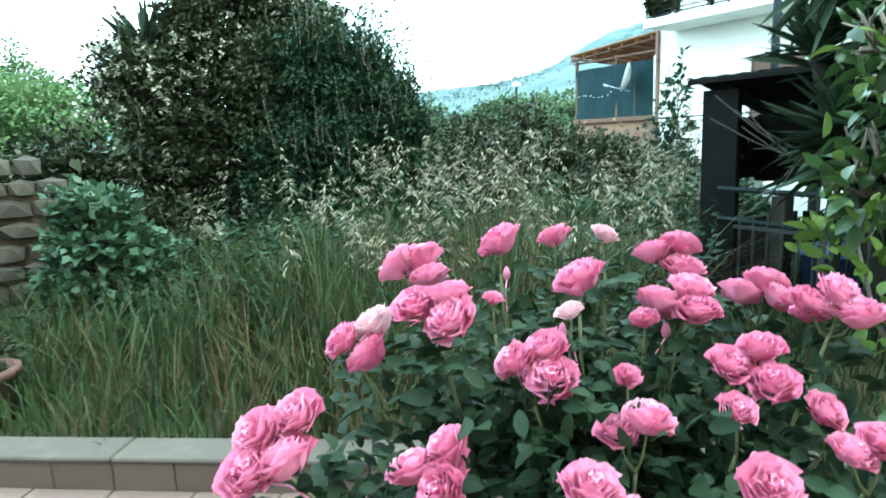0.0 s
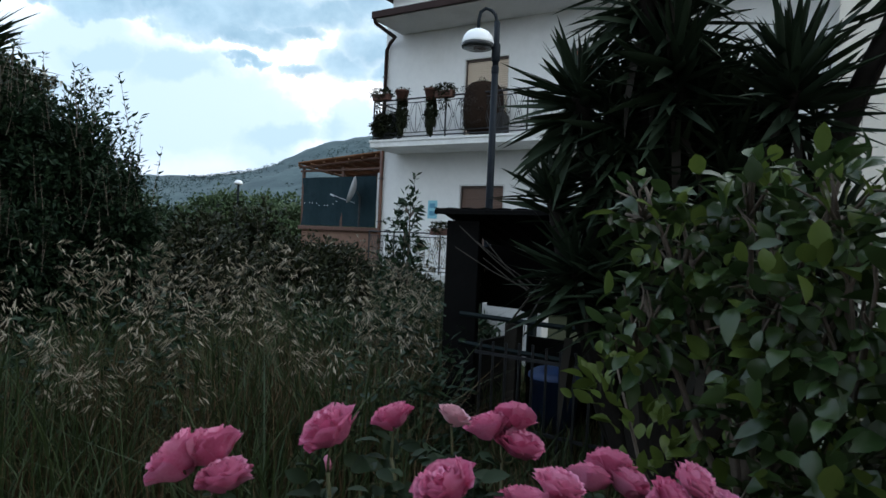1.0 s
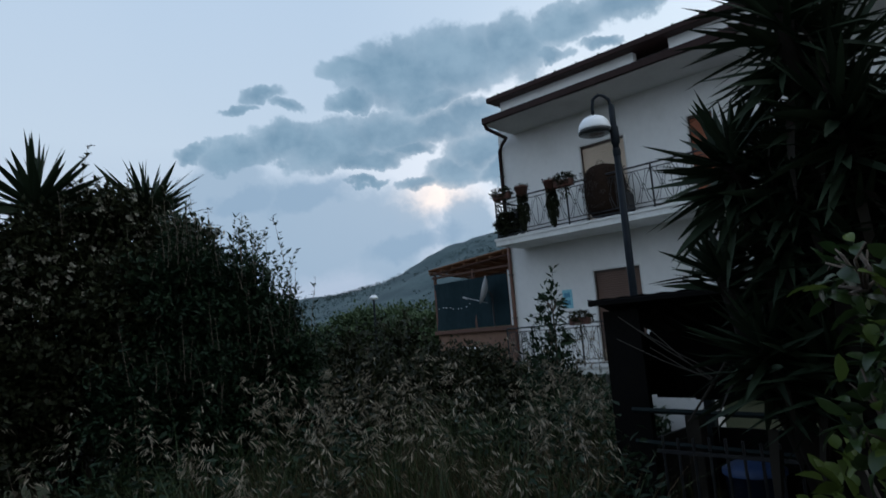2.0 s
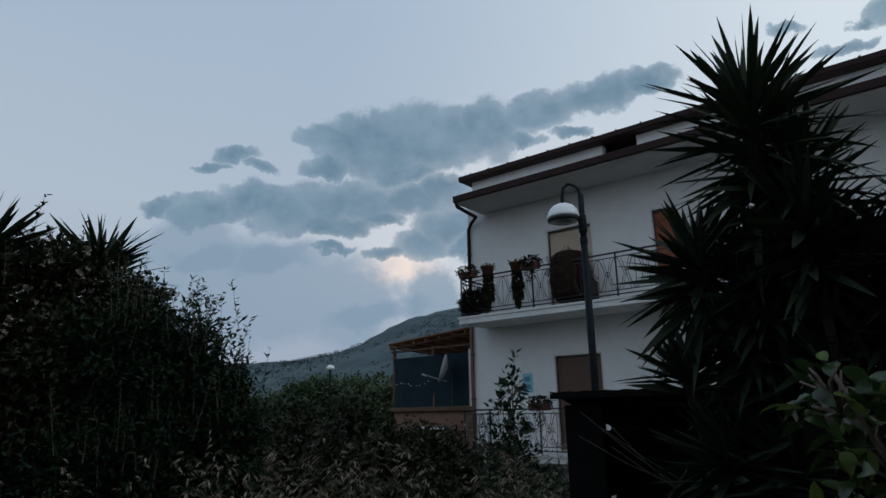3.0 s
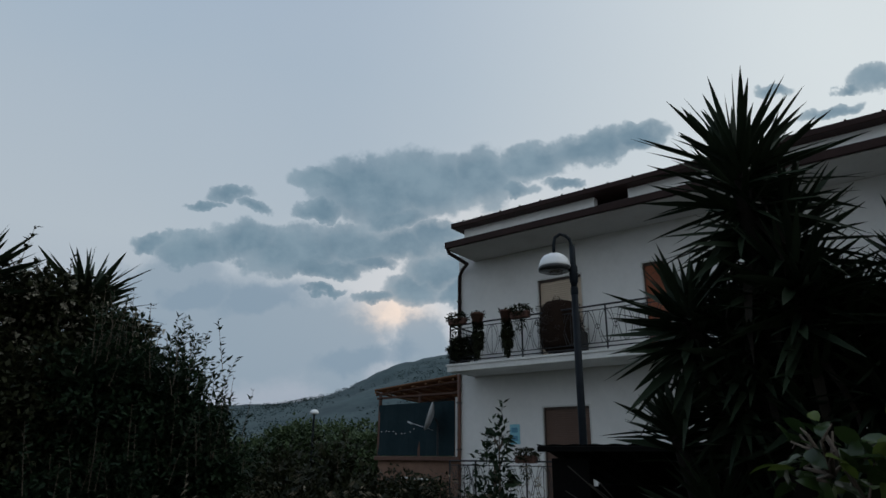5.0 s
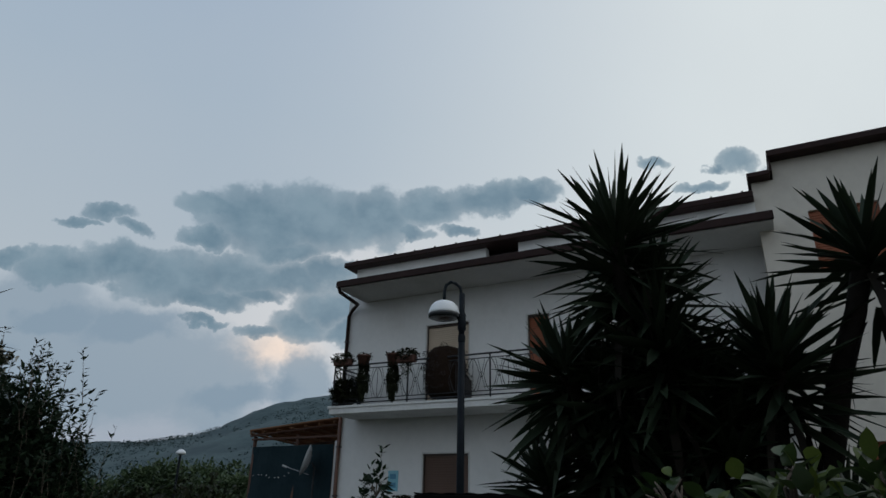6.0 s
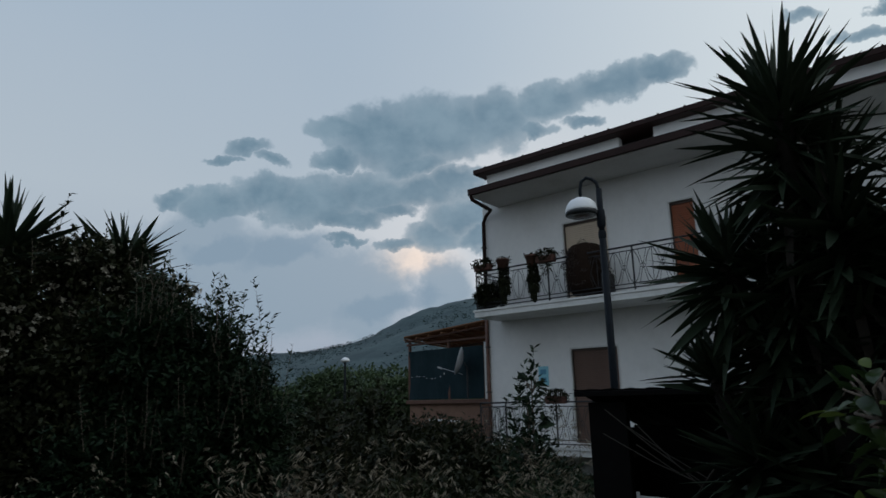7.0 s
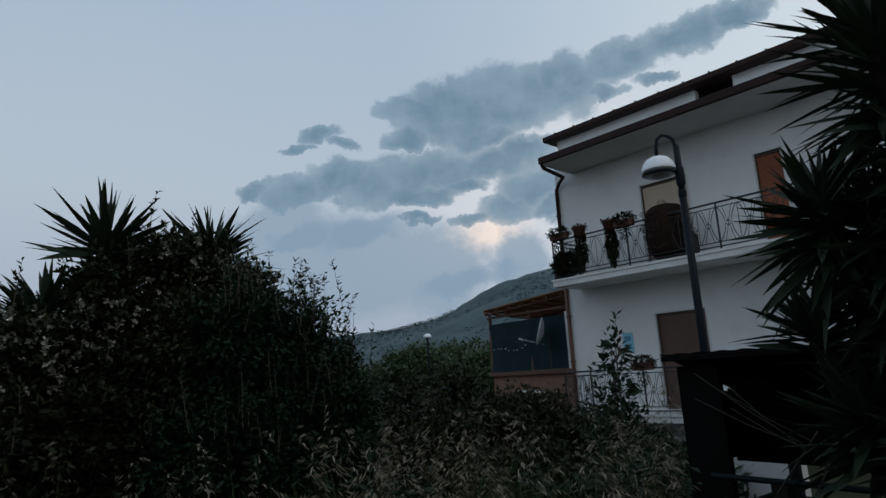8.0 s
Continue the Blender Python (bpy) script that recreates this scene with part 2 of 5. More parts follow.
M = dict(
    plaster=material("white_plaster", (0.66, 0.66, 0.65), (0.76, 0.755, 0.74), 0.9, 0.7, 0.25, 90, stain=((0.50, 0.49, 0.46), 1.1, 0.35)),
    plaster_beige=material("beige_plaster", (0.56, 0.52, 0.46), (0.64, 0.60, 0.53), 0.9, 0.7, 0.25, 90, stain=((0.42, 0.39, 0.35), 1.3, 0.4)),
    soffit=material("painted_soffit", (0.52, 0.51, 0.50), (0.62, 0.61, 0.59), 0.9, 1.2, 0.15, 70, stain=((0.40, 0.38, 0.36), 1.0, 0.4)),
    slab=material("painted_concrete", (0.58, 0.58, 0.57), (0.72, 0.72, 0.70), 0.85, 1.5, 0.2, 60, stain=((0.36, 0.35, 0.33), 2.0, 0.5)),
    fascia=material("brown_sheet_metal", (0.02, 0.011, 0.01), (0.036, 0.019, 0.017), 0.5, 3, 0.1, 40, spec=0.12),
    copper=material("rusty_pipe", (0.09, 0.038, 0.022), (0.15, 0.062, 0.036), 0.5, 5, 0.1, 60),
    iron=material("wrought_iron", (0.013, 0.014, 0.017), (0.03, 0.031, 0.035), 0.5, 14, 0.2, 120, metal=0.3),
    tan_shutter=material("tan_roller_shutter", (0.5, 0.4, 0.3), (0.6, 0.49, 0.38), 0.6, 2, 0.1, 80),
    orange_shutter=material("orange_wood_shutter", (0.22, 0.06, 0.025), (0.3, 0.095, 0.04), 0.6, 4, 0.2, 50),
    brown_shutter=material("brown_roller_shutter", (0.095, 0.054, 0.040), (0.135, 0.08, 0.058), 0.6, 2, 0.1, 80),
    dark_frame=material("dark_wood_frame", (0.05, 0.035, 0.028), (0.09, 0.06, 0.045), 0.6, 6, 0.2, 60),
    marble=material("marble_surround", (0.5, 0.5, 0.49), (0.66, 0.65, 0.63), 0.4, 3, 0.05, 40),
    # near-black paints in the darkness of unlit rooms; also the storage box's colour
    void=material("unlit_room_and_box_black", (0.012, 0.011, 0.011), (0.02, 0.018, 0.018), 0.9, 2),
    timber=material("weathered_timber", (0.16, 0.075, 0.035), (0.28, 0.14, 0.07), 0.75, 5, 0.3, 50, islands=0.5),
    rust_beam=material("rusty_steel", (0.07, 0.035, 0.025), (0.13, 0.06, 0.04), 0.7, 9, 0.2, 60),
    net=material("green_shade_net", (0.009, 0.022, 0.028), (0.018, 0.036, 0.044), 0.85, 5, 0.4, 200, spec=0.12),
    brick_wall=material("brown_plaster", (0.15, 0.085, 0.06), (0.24, 0.14, 0.10), 0.9, 2.5, 0.3, 40),
    dish=material("dish_paint", (0.34, 0.36, 0.38), (0.44, 0.46, 0.48), 0.5, 6),
    lamp_steel=material("grey_blue_lamp_paint", (0.007, 0.01, 0.014), (0.014, 0.018, 0.024), 0.5, 9, 0.1, 70, spec=0.08),
    lamp_white=material("white_lamp_hood", (0.74, 0.76, 0.79), (0.82, 0.84, 0.86), 0.35, 6),
    lamp_lens=material("smoked_lamp_lens", (0.03, 0.034, 0.04), (0.05, 0.055, 0.06), 0.2, 6),
    terracotta=material("terracotta", (0.075, 0.033, 0.026), (0.13, 0.06, 0.044), 0.8, 9, 0.2, 60),
    dark_pot=material("dark_plastic_pot", (0.006, 0.007, 0.011), (0.013, 0.014, 0.02), 0.5, 9),
    soil=material("garden_soil", (0.045, 0.034, 0.024), (0.10, 0.078, 0.052), 0.95, 2.5, 0.6, 30, spec=0.08),
    meadow=material("rough_ground", (0.02, 0.026, 0.012), (0.048, 0.046, 0.026), 0.95, 0.6, 0.6, 20, spec=0.08),
    # blue-teal of distant haze is mixed into the hill's own colour
    hill=material("hazed_scrub_hillside", (0.010, 0.034, 0.044), (0.062, 0.10, 0.108), 0.95, 0.04, 0.0, stain=((0.012, 0.03, 0.04), 0.012, 0.75)),
    concrete=material("kerb_concrete", (0.055, 0.042, 0.034), (0.085, 0.066, 0.054), 0.9, 5, 0.5, 90, objects=0.3, stain=((0.12, 0.095, 0.08), 8, 0.5)),
    kerb_tile=material("pink_kerb_tile", (0.075, 0.047, 0.04), (0.115, 0.075, 0.064), 0.8, 6, 0.3, 80, objects=0.5),
    paver=material("pink_paver", (0.12, 0.072, 0.062), (0.175, 0.11, 0.098), 0.8, 6, 0.3, 80, objects=0.5, stain=((0.25, 0.18, 0.15), 5, 0.4)),
    mortar=material("grey_mortar", (0.11, 0.095, 0.085), (0.16, 0.14, 0.125), 0.95, 12, 0.3, 90),
    stone=material("field_stone", (0.026, 0.021, 0.017), (0.075, 0.062, 0.048), 0.95, 5, 0.6, 40, objects=0.5),
    bark=material("grey_bark", (0.075, 0.058, 0.045), (0.15, 0.12, 0.095), 0.95, 9, 0.7, 40),
    cane=material("green_cane", (0.06, 0.085, 0.03), (0.12, 0.10, 0.05), 0.7, 20),
    rose_leaf=material("rose_leaf", (0.009, 0.018, 0.009), (0.026, 0.042, 0.020), 0.5, 20, islands=0.85, through_light=0.2, spec=0.1),
    petal=material("pink_petal", (0.5, 0.03, 0.15), (0.88, 0.44, 0.62), 0.55, 16, 0.1, 90, islands=0.6, objects=0.25, through_light=0.25),
    petal_pale=material("pale_pink_petal", (0.66, 0.34, 0.42), (0.78, 0.56, 0.6), 0.55, 16, 0.1, 90, islands=0.4, objects=0.3, through_light=0.25),
    yucca=material("yucca_blade", (0.010, 0.019, 0.011), (0.028, 0.044, 0.023), 0.6, 8, islands=0.7, through_light=0.06, spec=0.18),
    yucca_bark=material("dark_yucca_bark", (0.009, 0.008, 0.007), (0.022, 0.019, 0.016), 0.9, 14, 0.4, 40, spec=0.1),
    # scrub leaves carry the same bluish haze tint as the hill
    scrub=material("hazed_scrub_leaf", (0.016, 0.034, 0.036), (0.042, 0.066, 0.064), 0.8, 2, islands=0.8, spec=0.1),
    dry_clip=material("clipped_brown_foliage", (0.010, 0.0065, 0.0055), (0.034, 0.022, 0.016), 0.95, 26, 0.9, 70, spec=0.05),
    yucca_dead=material("dry_yucca_blade", (0.010, 0.009, 0.007), (0.026, 0.022, 0.017), 0.8, 10, islands=0.7, spec=0.18),
    citrus=material("broad_glossy_leaf", (0.015, 0.034, 0.010), (0.048, 0.08, 0.024), 0.3, 12, islands=0.8, through_light=0.2, spec=0.4),
    citrus_young=material("young_yellow_green_leaf", (0.055, 0.085, 0.016), (0.11, 0.15, 0.034), 0.35, 14, islands=0.6, through_light=0.3, spec=0.18),
    laurel=material("laurel_leaf", (0.007, 0.018, 0.010), (0.028, 0.048, 0.024), 0.42, 10, islands=0.85, through_light=0.15, spec=0.1),
    hedge=material("hedge_leaf", (0.007, 0.0105, 0.0055), (0.029, 0.033, 0.015), 0.45, 6, islands=0.85, through_light=0.15, spec=0.1),
    rambler=material("rambling_rose_leaf", (0.010, 0.0135, 0.007), (0.038, 0.043, 0.021), 0.45, 6, islands=0.85, through_light=0.15, spec=0.1),
    tree_far=material("far_tree_leaf", (0.03, 0.055, 0.026), (0.07, 0.1, 0.045), 0.6, 2, islands=0.8, through_light=0.15, spec=0.18),
    ivy=material("ivy_leaf", (0.026, 0.052, 0.030), (0.07, 0.108, 0.062), 0.4, 8, islands=0.85, through_light=0.12, spec=0.18),
    # lighter copy of the far leaf, sunlight on the left slope mixed in
    tree_far_sunlit=material("sunlit_far_tree_leaf", (0.045, 0.08, 0.03), (0.09, 0.135, 0.055), 0.8, 0.4, islands=0.6, through_light=0.2, spec=0.2),
    reed=material("orange_reed", (0.15, 0.06, 0.025), (0.28, 0.13, 0.06), 0.8, 5, 0.3, 60, islands=0.7, through_light=0.3),
    blossom=material("white_blossom", (0.20, 0.185, 0.14), (0.40, 0.38, 0.31), 0.6, 20, islands=0.6, through_light=0.2),
    oat=material("dry_oat_husk", (0.11, 0.09, 0.062), (0.36, 0.31, 0.23), 0.7, 12, islands=0.85, through_light=0.2),
    straw=material("straw_stem", (0.045, 0.04, 0.022), (0.11, 0.092, 0.05), 0.75, 10, islands=0.85, through_light=0.1, spec=0.18),
    grass=material("meadow_blade", (0.018, 0.033, 0.011), (0.050, 0.068, 0.025), 0.55, 5, islands=0.85, through_light=0.2, spec=0.18),
    dry_grass=material("dry_blade", (0.045, 0.030, 0.014), (0.115, 0.078, 0.04), 0.75, 5, islands=0.85, through_light=0.15, spec=0.18),
    brown_leaf=material("brown_dry_leaf", (0.014, 0.009, 0.0075), (0.032, 0.021, 0.016), 0.8, 9, islands=0.8),
    # near-black for the roof and for sheets that act as shade below it
    shed_near_black=material("near_black_shed_sheet", (0.0045, 0.0045, 0.0045), (0.009, 0.0085, 0.0085), 0.6, 4, 0.2, 50, spec=0.03),
    shed_wood=material("dark_green_board", (0.008, 0.014, 0.015), (0.017, 0.024, 0.025), 0.8, 6, 0.3, 40, spec=0.12),
    pale_wood=material("grey_batten", (0.022, 0.020, 0.017), (0.055, 0.048, 0.04), 0.85, 7, 0.3, 60, spec=0.12),
    blue_bin=material("blue_plastic", (0.035, 0.07, 0.18), (0.05, 0.095, 0.23), 0.45, 9),
    blue_sign=material("pale_blue_tile", (0.16, 0.42, 0.52), (0.24, 0.52, 0.62), 0.35, 14),
    blue_dark=material("deep_blue_glaze", (0.05, 0.20, 0.32), (0.07, 0.25, 0.38), 0.35, 14),
    white_paint=material("white_paint", (0.66, 0.66, 0.66), (0.78, 0.78, 0.77), 0.6, 6),
)


# ---- mesh helpers ----
class Mesh:
    """Gathers corners and faces for one mesh."""

    def __init__(self):
        self.v, self.f, self.n = [], [], 0

    def add(self, verts, faces):
        verts = np.asarray(verts, float).reshape(-1, 3)
        self.v.append(verts)
        self.f += [tuple(int(i) + self.n for i in q) for q in faces]
        self.n += len(verts)
        return self

    def box(self, lo, hi, bev=0.0):
        (x0, y0, z0), (x1, y1, z1) = lo, hi
        if not bev:
            v = [(x, y, z) for z in (z0, z1) for y in (y0, y1) for x in (x0, x1)]
            return self.add(v, [(0, 2, 3, 1), (4, 5, 7, 6), (0, 1, 5, 4), (2, 6, 7, 3), (0, 4, 6, 2), (1, 3, 7, 5)])
        bm = bmesh.new()
        bmesh.ops.create_cube(bm, size=1.0)
        for p in bm.verts:
            p.co = (x0 + (p.co.x + 0.5) * (x1 - x0), y0 + (p.co.y + 0.5) * (y1 - y0), z0 + (p.co.z + 0.5) * (z1 - z0))
        bmesh.ops.bevel(bm, geom=list(bm.edges), offset=bev, segments=1, affect="EDGES")
        bm.verts.index_update()
        self.add([tuple(p.co) for p in bm.verts], [[p.index for p in q.verts] for q in bm.faces])
        bm.free()
        return self

    def tube(self, pts, radii, sides=6, cap=True):
        pts = np.asarray(pts, float)
        radii = np.broadcast_to(np.asarray(radii, float), (len(pts),))
        tan = np.gradient(pts, axis=0)
        tan /= np.linalg.norm(tan, axis=1)[:, None] + 1e-9
        ref = np.array((0.0, 0.0, 1.0)) if abs(tan[0][2]) < 0.9 else np.array((1.0, 0.0, 0.0))
        rings = []
        for p, t, r in zip(pts, tan, radii):
            a = np.cross(t, ref)
            a /= np.linalg.norm(a) + 1e-9
            b = np.cross(t, a)
            th = np.arange(sides) * 2 * math.pi / sides
            rings.append(p + r * (np.cos(th)[:, None] * a + np.sin(th)[:, None] * b))
        k = sides
        faces = [(i * k + j, i * k + (j + 1) % k, (i + 1) * k + (j + 1) % k, (i + 1) * k + j) for i in range(len(pts) - 1) for j in range(k)]
        if cap:
            faces += [tuple(range(k - 1, -1, -1)), tuple((len(pts) - 1) * k + j for j in range(k))]
        return self.add(np.concatenate(rings), faces)

    def lathe(self, profile, centre=(0, 0, 0), sides=20):
        prof = np.asarray(profile, float)
        th = np.arange(sides) * 2 * math.pi / sides
        v = np.concatenate([np.stack([r * np.cos(th), r * np.sin(th), np.full(sides, z)], -1) for r, z in prof]) + np.asarray(centre, float)
        k = sides
        return self.add(v, [(i * k + j, i * k + (j + 1) % k, (i + 1) * k + (j + 1) % k, (i + 1) * k + j) for i in range(len(prof) - 1) for j in range(k)])

    def data(self, name, mat, smooth=False):
        me = bpy.data.meshes.new(name)
        me.from_pydata(np.concatenate(self.v).tolist(), [], self.f)
        if smooth:
            me.polygons.foreach_set("use_smooth", [True] * len(me.polygons))
        me.materials.append(mat)
        me.update()
        return me


def fast_mesh(name, verts, faces, mat, smooth=False):
    """A mesh from an (n, 3) array and an (m, k) array of alike faces."""
    verts, faces = np.asarray(verts, np.float32), np.asarray(faces, np.int32)
    me = bpy.data.meshes.new(name)
    me.vertices.add(len(verts))
    me.vertices.foreach_set("co", verts.ravel())
    me.loops.add(faces.size)
    me.loops.foreach_set("vertex_index", faces.ravel())
    me.polygons.add(len(faces))
    me.polygons.foreach_set("loop_start", np.arange(len(faces), dtype=np.int32) * faces.shape[1])
    if smooth:
        me.polygons.foreach_set("use_smooth", np.ones(len(faces), bool))
    me.materials.append(mat)
    me.update(calc_edges=True)
    return me


def thing(name, at=(0, 0, 0), label="", category="", group="", kind=""):
    ob = new(name)
    ob.location = at
    ob.empty_display_size = 0.1
    return tagged(ob, label, category, group, kind)


def part(name, data, parent, label="", kind=""):
    """One mesh as a part, its corners given in the world; the parent is an unturned empty or another part."""
    ob = new(name, data)
    ob.parent = parent
    base = parent
    off = Vector((0, 0, 0))
    while base is not None:
        off += base.location
        base = base.parent
    ob.location = -off
    return tagged(ob, label, kind=kind)


def single(name, data, label="", category="", group="", kind=""):
    return tagged(new(name, data), label, category, group, kind)


def unit(a):
    return a / (np.linalg.norm(a, axis=-1, keepdims=True) + 1e-9)


def leaf_arrays(rng, p, d, length, width, fold=0.12, droop=0.25):
    """Folded, drooping leaves at the points p along the directions d."""
    n = len(p)
    d = unit(d)
    up = unit(rng.normal(size=(n, 3)) * 0.55 + np.array((0, 0, 1.0)))
    side = unit(np.cross(d, up))
    nor = np.cross(side, d)
    ln = (length * rng.uniform(0.65, 1.25, n))[:, None]
    wd = (width * rng.uniform(0.7, 1.2, n))[:, None]
    tip = p + d * ln - nor * ln * droop * rng.uniform(0.2, 1.3, (n, 1))
    mid = p + d * ln * 0.5 - nor * ln * fold
    v = np.stack([p, p + d * ln * 0.42 - side * wd / 2, mid, p + d * ln * 0.42 + side * wd / 2, tip], 1).reshape(-1, 3)
    base = (np.arange(n) * 5)[:, None, None]
    f = (np.array([(0, 2, 1), (0, 3, 2), (1, 2, 4), (2, 3, 4)])[None] + base).reshape(-1, 3)
    return v, f


def oval_leaves(rng, p, d, length, width, fold=0.1, droop=0.3):
    """Rounder leaves for what stands near: an oval blade folded along its rib and bent over."""
    n = len(p)
    d = unit(d)
    up = unit(rng.normal(size=(n, 3)) * 0.55 + np.array((0, 0, 1.0)))
    side = unit(np.cross(d, up))
    nor = np.cross(side, d)
    ln = (length * rng.uniform(0.65, 1.25, n))[:, None]
    wd = (width * rng.uniform(0.75, 1.2, n))[:, None]
    bend = droop * rng.uniform(0.1, 1.4, (n, 1))
    v = [p]
    for t, w in ((0.22, 0.74), (0.5, 1.0), (0.78, 0.7)):
        rib = p + d * ln * t - nor * ln * bend * t * t
        lift = nor * wd * fold * 1.6
        v += [rib - side * wd * w / 2 + lift * w, rib, rib + side * wd * w / 2 + lift * w]
    v.append(p + d * ln - nor * ln * bend)
    v = np.stack(v, 1).reshape(-1, 3)
    f = [(0, 2, 1), (0, 3, 2), (7, 8, 10), (8, 9, 10)]
    for r in (1, 4):
        f += [(r, r + 1, r + 4), (r, r + 4, r + 3), (r + 1, r + 2, r + 5), (r + 1, r + 5, r + 4)]
    f = (np.array(f)[None] + (np.arange(n) * 11)[:, None, None]).reshape(-1, 3)
    return v, f


def join(arrays):
    vs, fs, k = [], [], 0
    for v, f in arrays:
        vs.append(v), fs.append(f + k)
        k += len(v)
    return np.concatenate(vs), np.concatenate(fs)


def blob_points(rng, blobs, n, shell=0.55):
    """Points in the outer part of lumpy ellipsoids, and the way out of them."""
    blobs = np.asarray(blobs, float)
    vol = (blobs[:, 3] * blobs[:, 4] * blobs[:, 5]) ** (2 / 3)
    which = rng.choice(len(blobs), n, p=vol / vol.sum())
    out = unit(rng.normal(size=(n, 3)))
    lump = 1 + 0.24 * np.sin(out[:, 0] * 7 + which * 1.7) * np.cos(out[:, 1] * 6 - which) + 0.16 * np.sin(out[:, 2] * 11 + which * 2.3)
    r = (shell + (1 - shell) * rng.uniform(0, 1, n) ** 0.6) * lump
    p = blobs[which, :3] + out * r[:, None] * blobs[which, 3:6]
    return p, out


def shoots(rng, bases, heights, leaf, width, step=0.03, lean=0.15, r=0.004):
    """Upright twigs with leaves set along them: leaf arrays and a twig mesh."""
    arr, tw = [], Mesh()
    for b, h in zip(bases, heights):
        way = unit(np.array((rng.normal() * lean, rng.normal() * lean, 1.0)))
        bend = rng.normal(size=3) * 0.06 * h
        s = np.linspace(0, 1, 5)
        pts = np.asarray(b) + s[:, None] * way * h + (s**2)[:, None] * bend
        tw.tube(pts, np.linspace(r, r * 0.35, 5), 4, cap=False)
        k = max(4, int(h / step))
        s = rng.uniform(0.1, 1, k)
        p = np.asarray(b) + s[:, None] * way * h + (s**2)[:, None] * bend
        d = unit(rng.normal(size=(k, 3)) * (1, 1, 0.4)) + np.array((0, 0, 0.75))
        arr.append(leaf_arrays(rng, p, d, leaf, width))
    return join(arr), tw


# ---- ground, kerb and paving ----
KX, KY = 0.816, -0.578          # along the kerb
NX, NY = 0.578, 0.816           # away from the pavement, into the garden
K0 = (-0.16, 2.78)              # a point of the kerb's front edge


def kerb_at(a, s, z=0.0):
    return (K0[0] + a * KX + s * NX, K0[1] + a * KY + s * NY, z)


def build_ground():
    n = 160
    rr = np.concatenate([np.linspace(0, 9, 46), np.linspace(9.6, 30, 26), np.geomspace(34, 3000, 26)])
    v, f = [], []
    for i, r in enumerate(rr):
        for j in range(n):
            a = j * 2 * math.pi / n
            x, y = r * math.sin(a), r * math.cos(a)
            s = (x - K0[0]) * NX + (y - K0[1]) * NY
            z = -0.2 if s < 0.16 else 0.03 + 0.05 * noise.noise((x * 0.7, y * 0.7, 0.3))
            v.append((x, y, min(z, 0.09)))
    for i in range(len(rr) - 1):
        for j in range(n):
            k = (j + 1) % n
            f.append((i * n + j, (i + 1) * n + j, (i + 1) * n + k, i * n + k))
    single("ground", fast_mesh("ground", v, f, M["meadow"], True), "rough garden soil with sparse dry grass", "ground", kind="structure")


def build_hill():
    az = np.radians(np.linspace(-25, 100, 150))
    rr = np.linspace(260, 1500, 44)
    v = []
    for r in rr:
        s = min(1.0, max(0.0, (r - 260) / 640))
        rise = s * s * (3 - 2 * s) if r <= 900 else 1 - 0.35 * (r - 900) / 600
        for a in az:
            deg = math.degrees(a)
            top = 0.064 + 0.088 * math.exp(-(((deg - 50.5) / 11.5) ** 2)) - 0.03 * max(0, min(1, (20 - deg) / 20))
            x, y = r * math.sin(a), r * math.cos(a)
            h = 900 * top * rise * (1 + 0.02 * noise.noise((x * 0.011, y * 0.011, 0)) * 2)
            h += rise * 9 * noise.fractal((x * 0.012, y * 0.012, 5.0), 0.9, 2.1, 5) * (0.3 if 800 < r < 1000 else 1.0)
            v.append((x, y, h - 1.0))
    m = len(az)
    f = [(i * m + j, i * m + j + 1, (i + 1) * m + j + 1, (i + 1) * m + j) for i in range(len(rr) - 1) for j in range(m - 1)]
    hill = single("hill", fast_mesh("hill", v, f, M["hill"], True), "scrubby hillside on the horizon, distance haze mixed into its colour", "hill", kind="structure")
    # scattered scrub and single trees along the slope
    rng = np.random.default_rng(5)
    pts = []
    for k in range(9000):
        deg, r = rng.uniform(-5, 75), 330 + 560 * rng.uniform() ** 0.7
        a = radians(deg)
        x, y = r * math.sin(a), r * math.cos(a)
        if noise.noise((x * 0.013, y * 0.013, 2.0)) < rng.uniform(-0.45, 0.35):
            continue
        s = min(1.0, (r - 260) / 640)
        top = 0.064 + 0.088 * math.exp(-(((deg - 50.5) / 11.5) ** 2)) - 0.03 * max(0, min(1, (20 - deg) / 20))
        pts.append((x, y, 900 * top * s * s * (3 - 2 * s) - 1.7, rng.uniform(0.7, 2.4)))
    arrs = []
    for x, y, z, r in pts:
        k = 14
        out = unit(rng.normal(size=(k, 3)))
        p = np.array((x, y, z + r * 0.5)) + out * r * np.array((1, 1, 0.75))
        arrs.append(leaf_arrays(rng, p, out + rng.normal(size=(k, 3)) * 0.4, r * 0.6, r * 0.6))
    single("hillside_scrub", fast_mesh("hillside_scrub", *join(arrs), M["scrub"]), "haze-tinted dark scrub and small trees dotting the hillside", "scrub", kind="stuff")


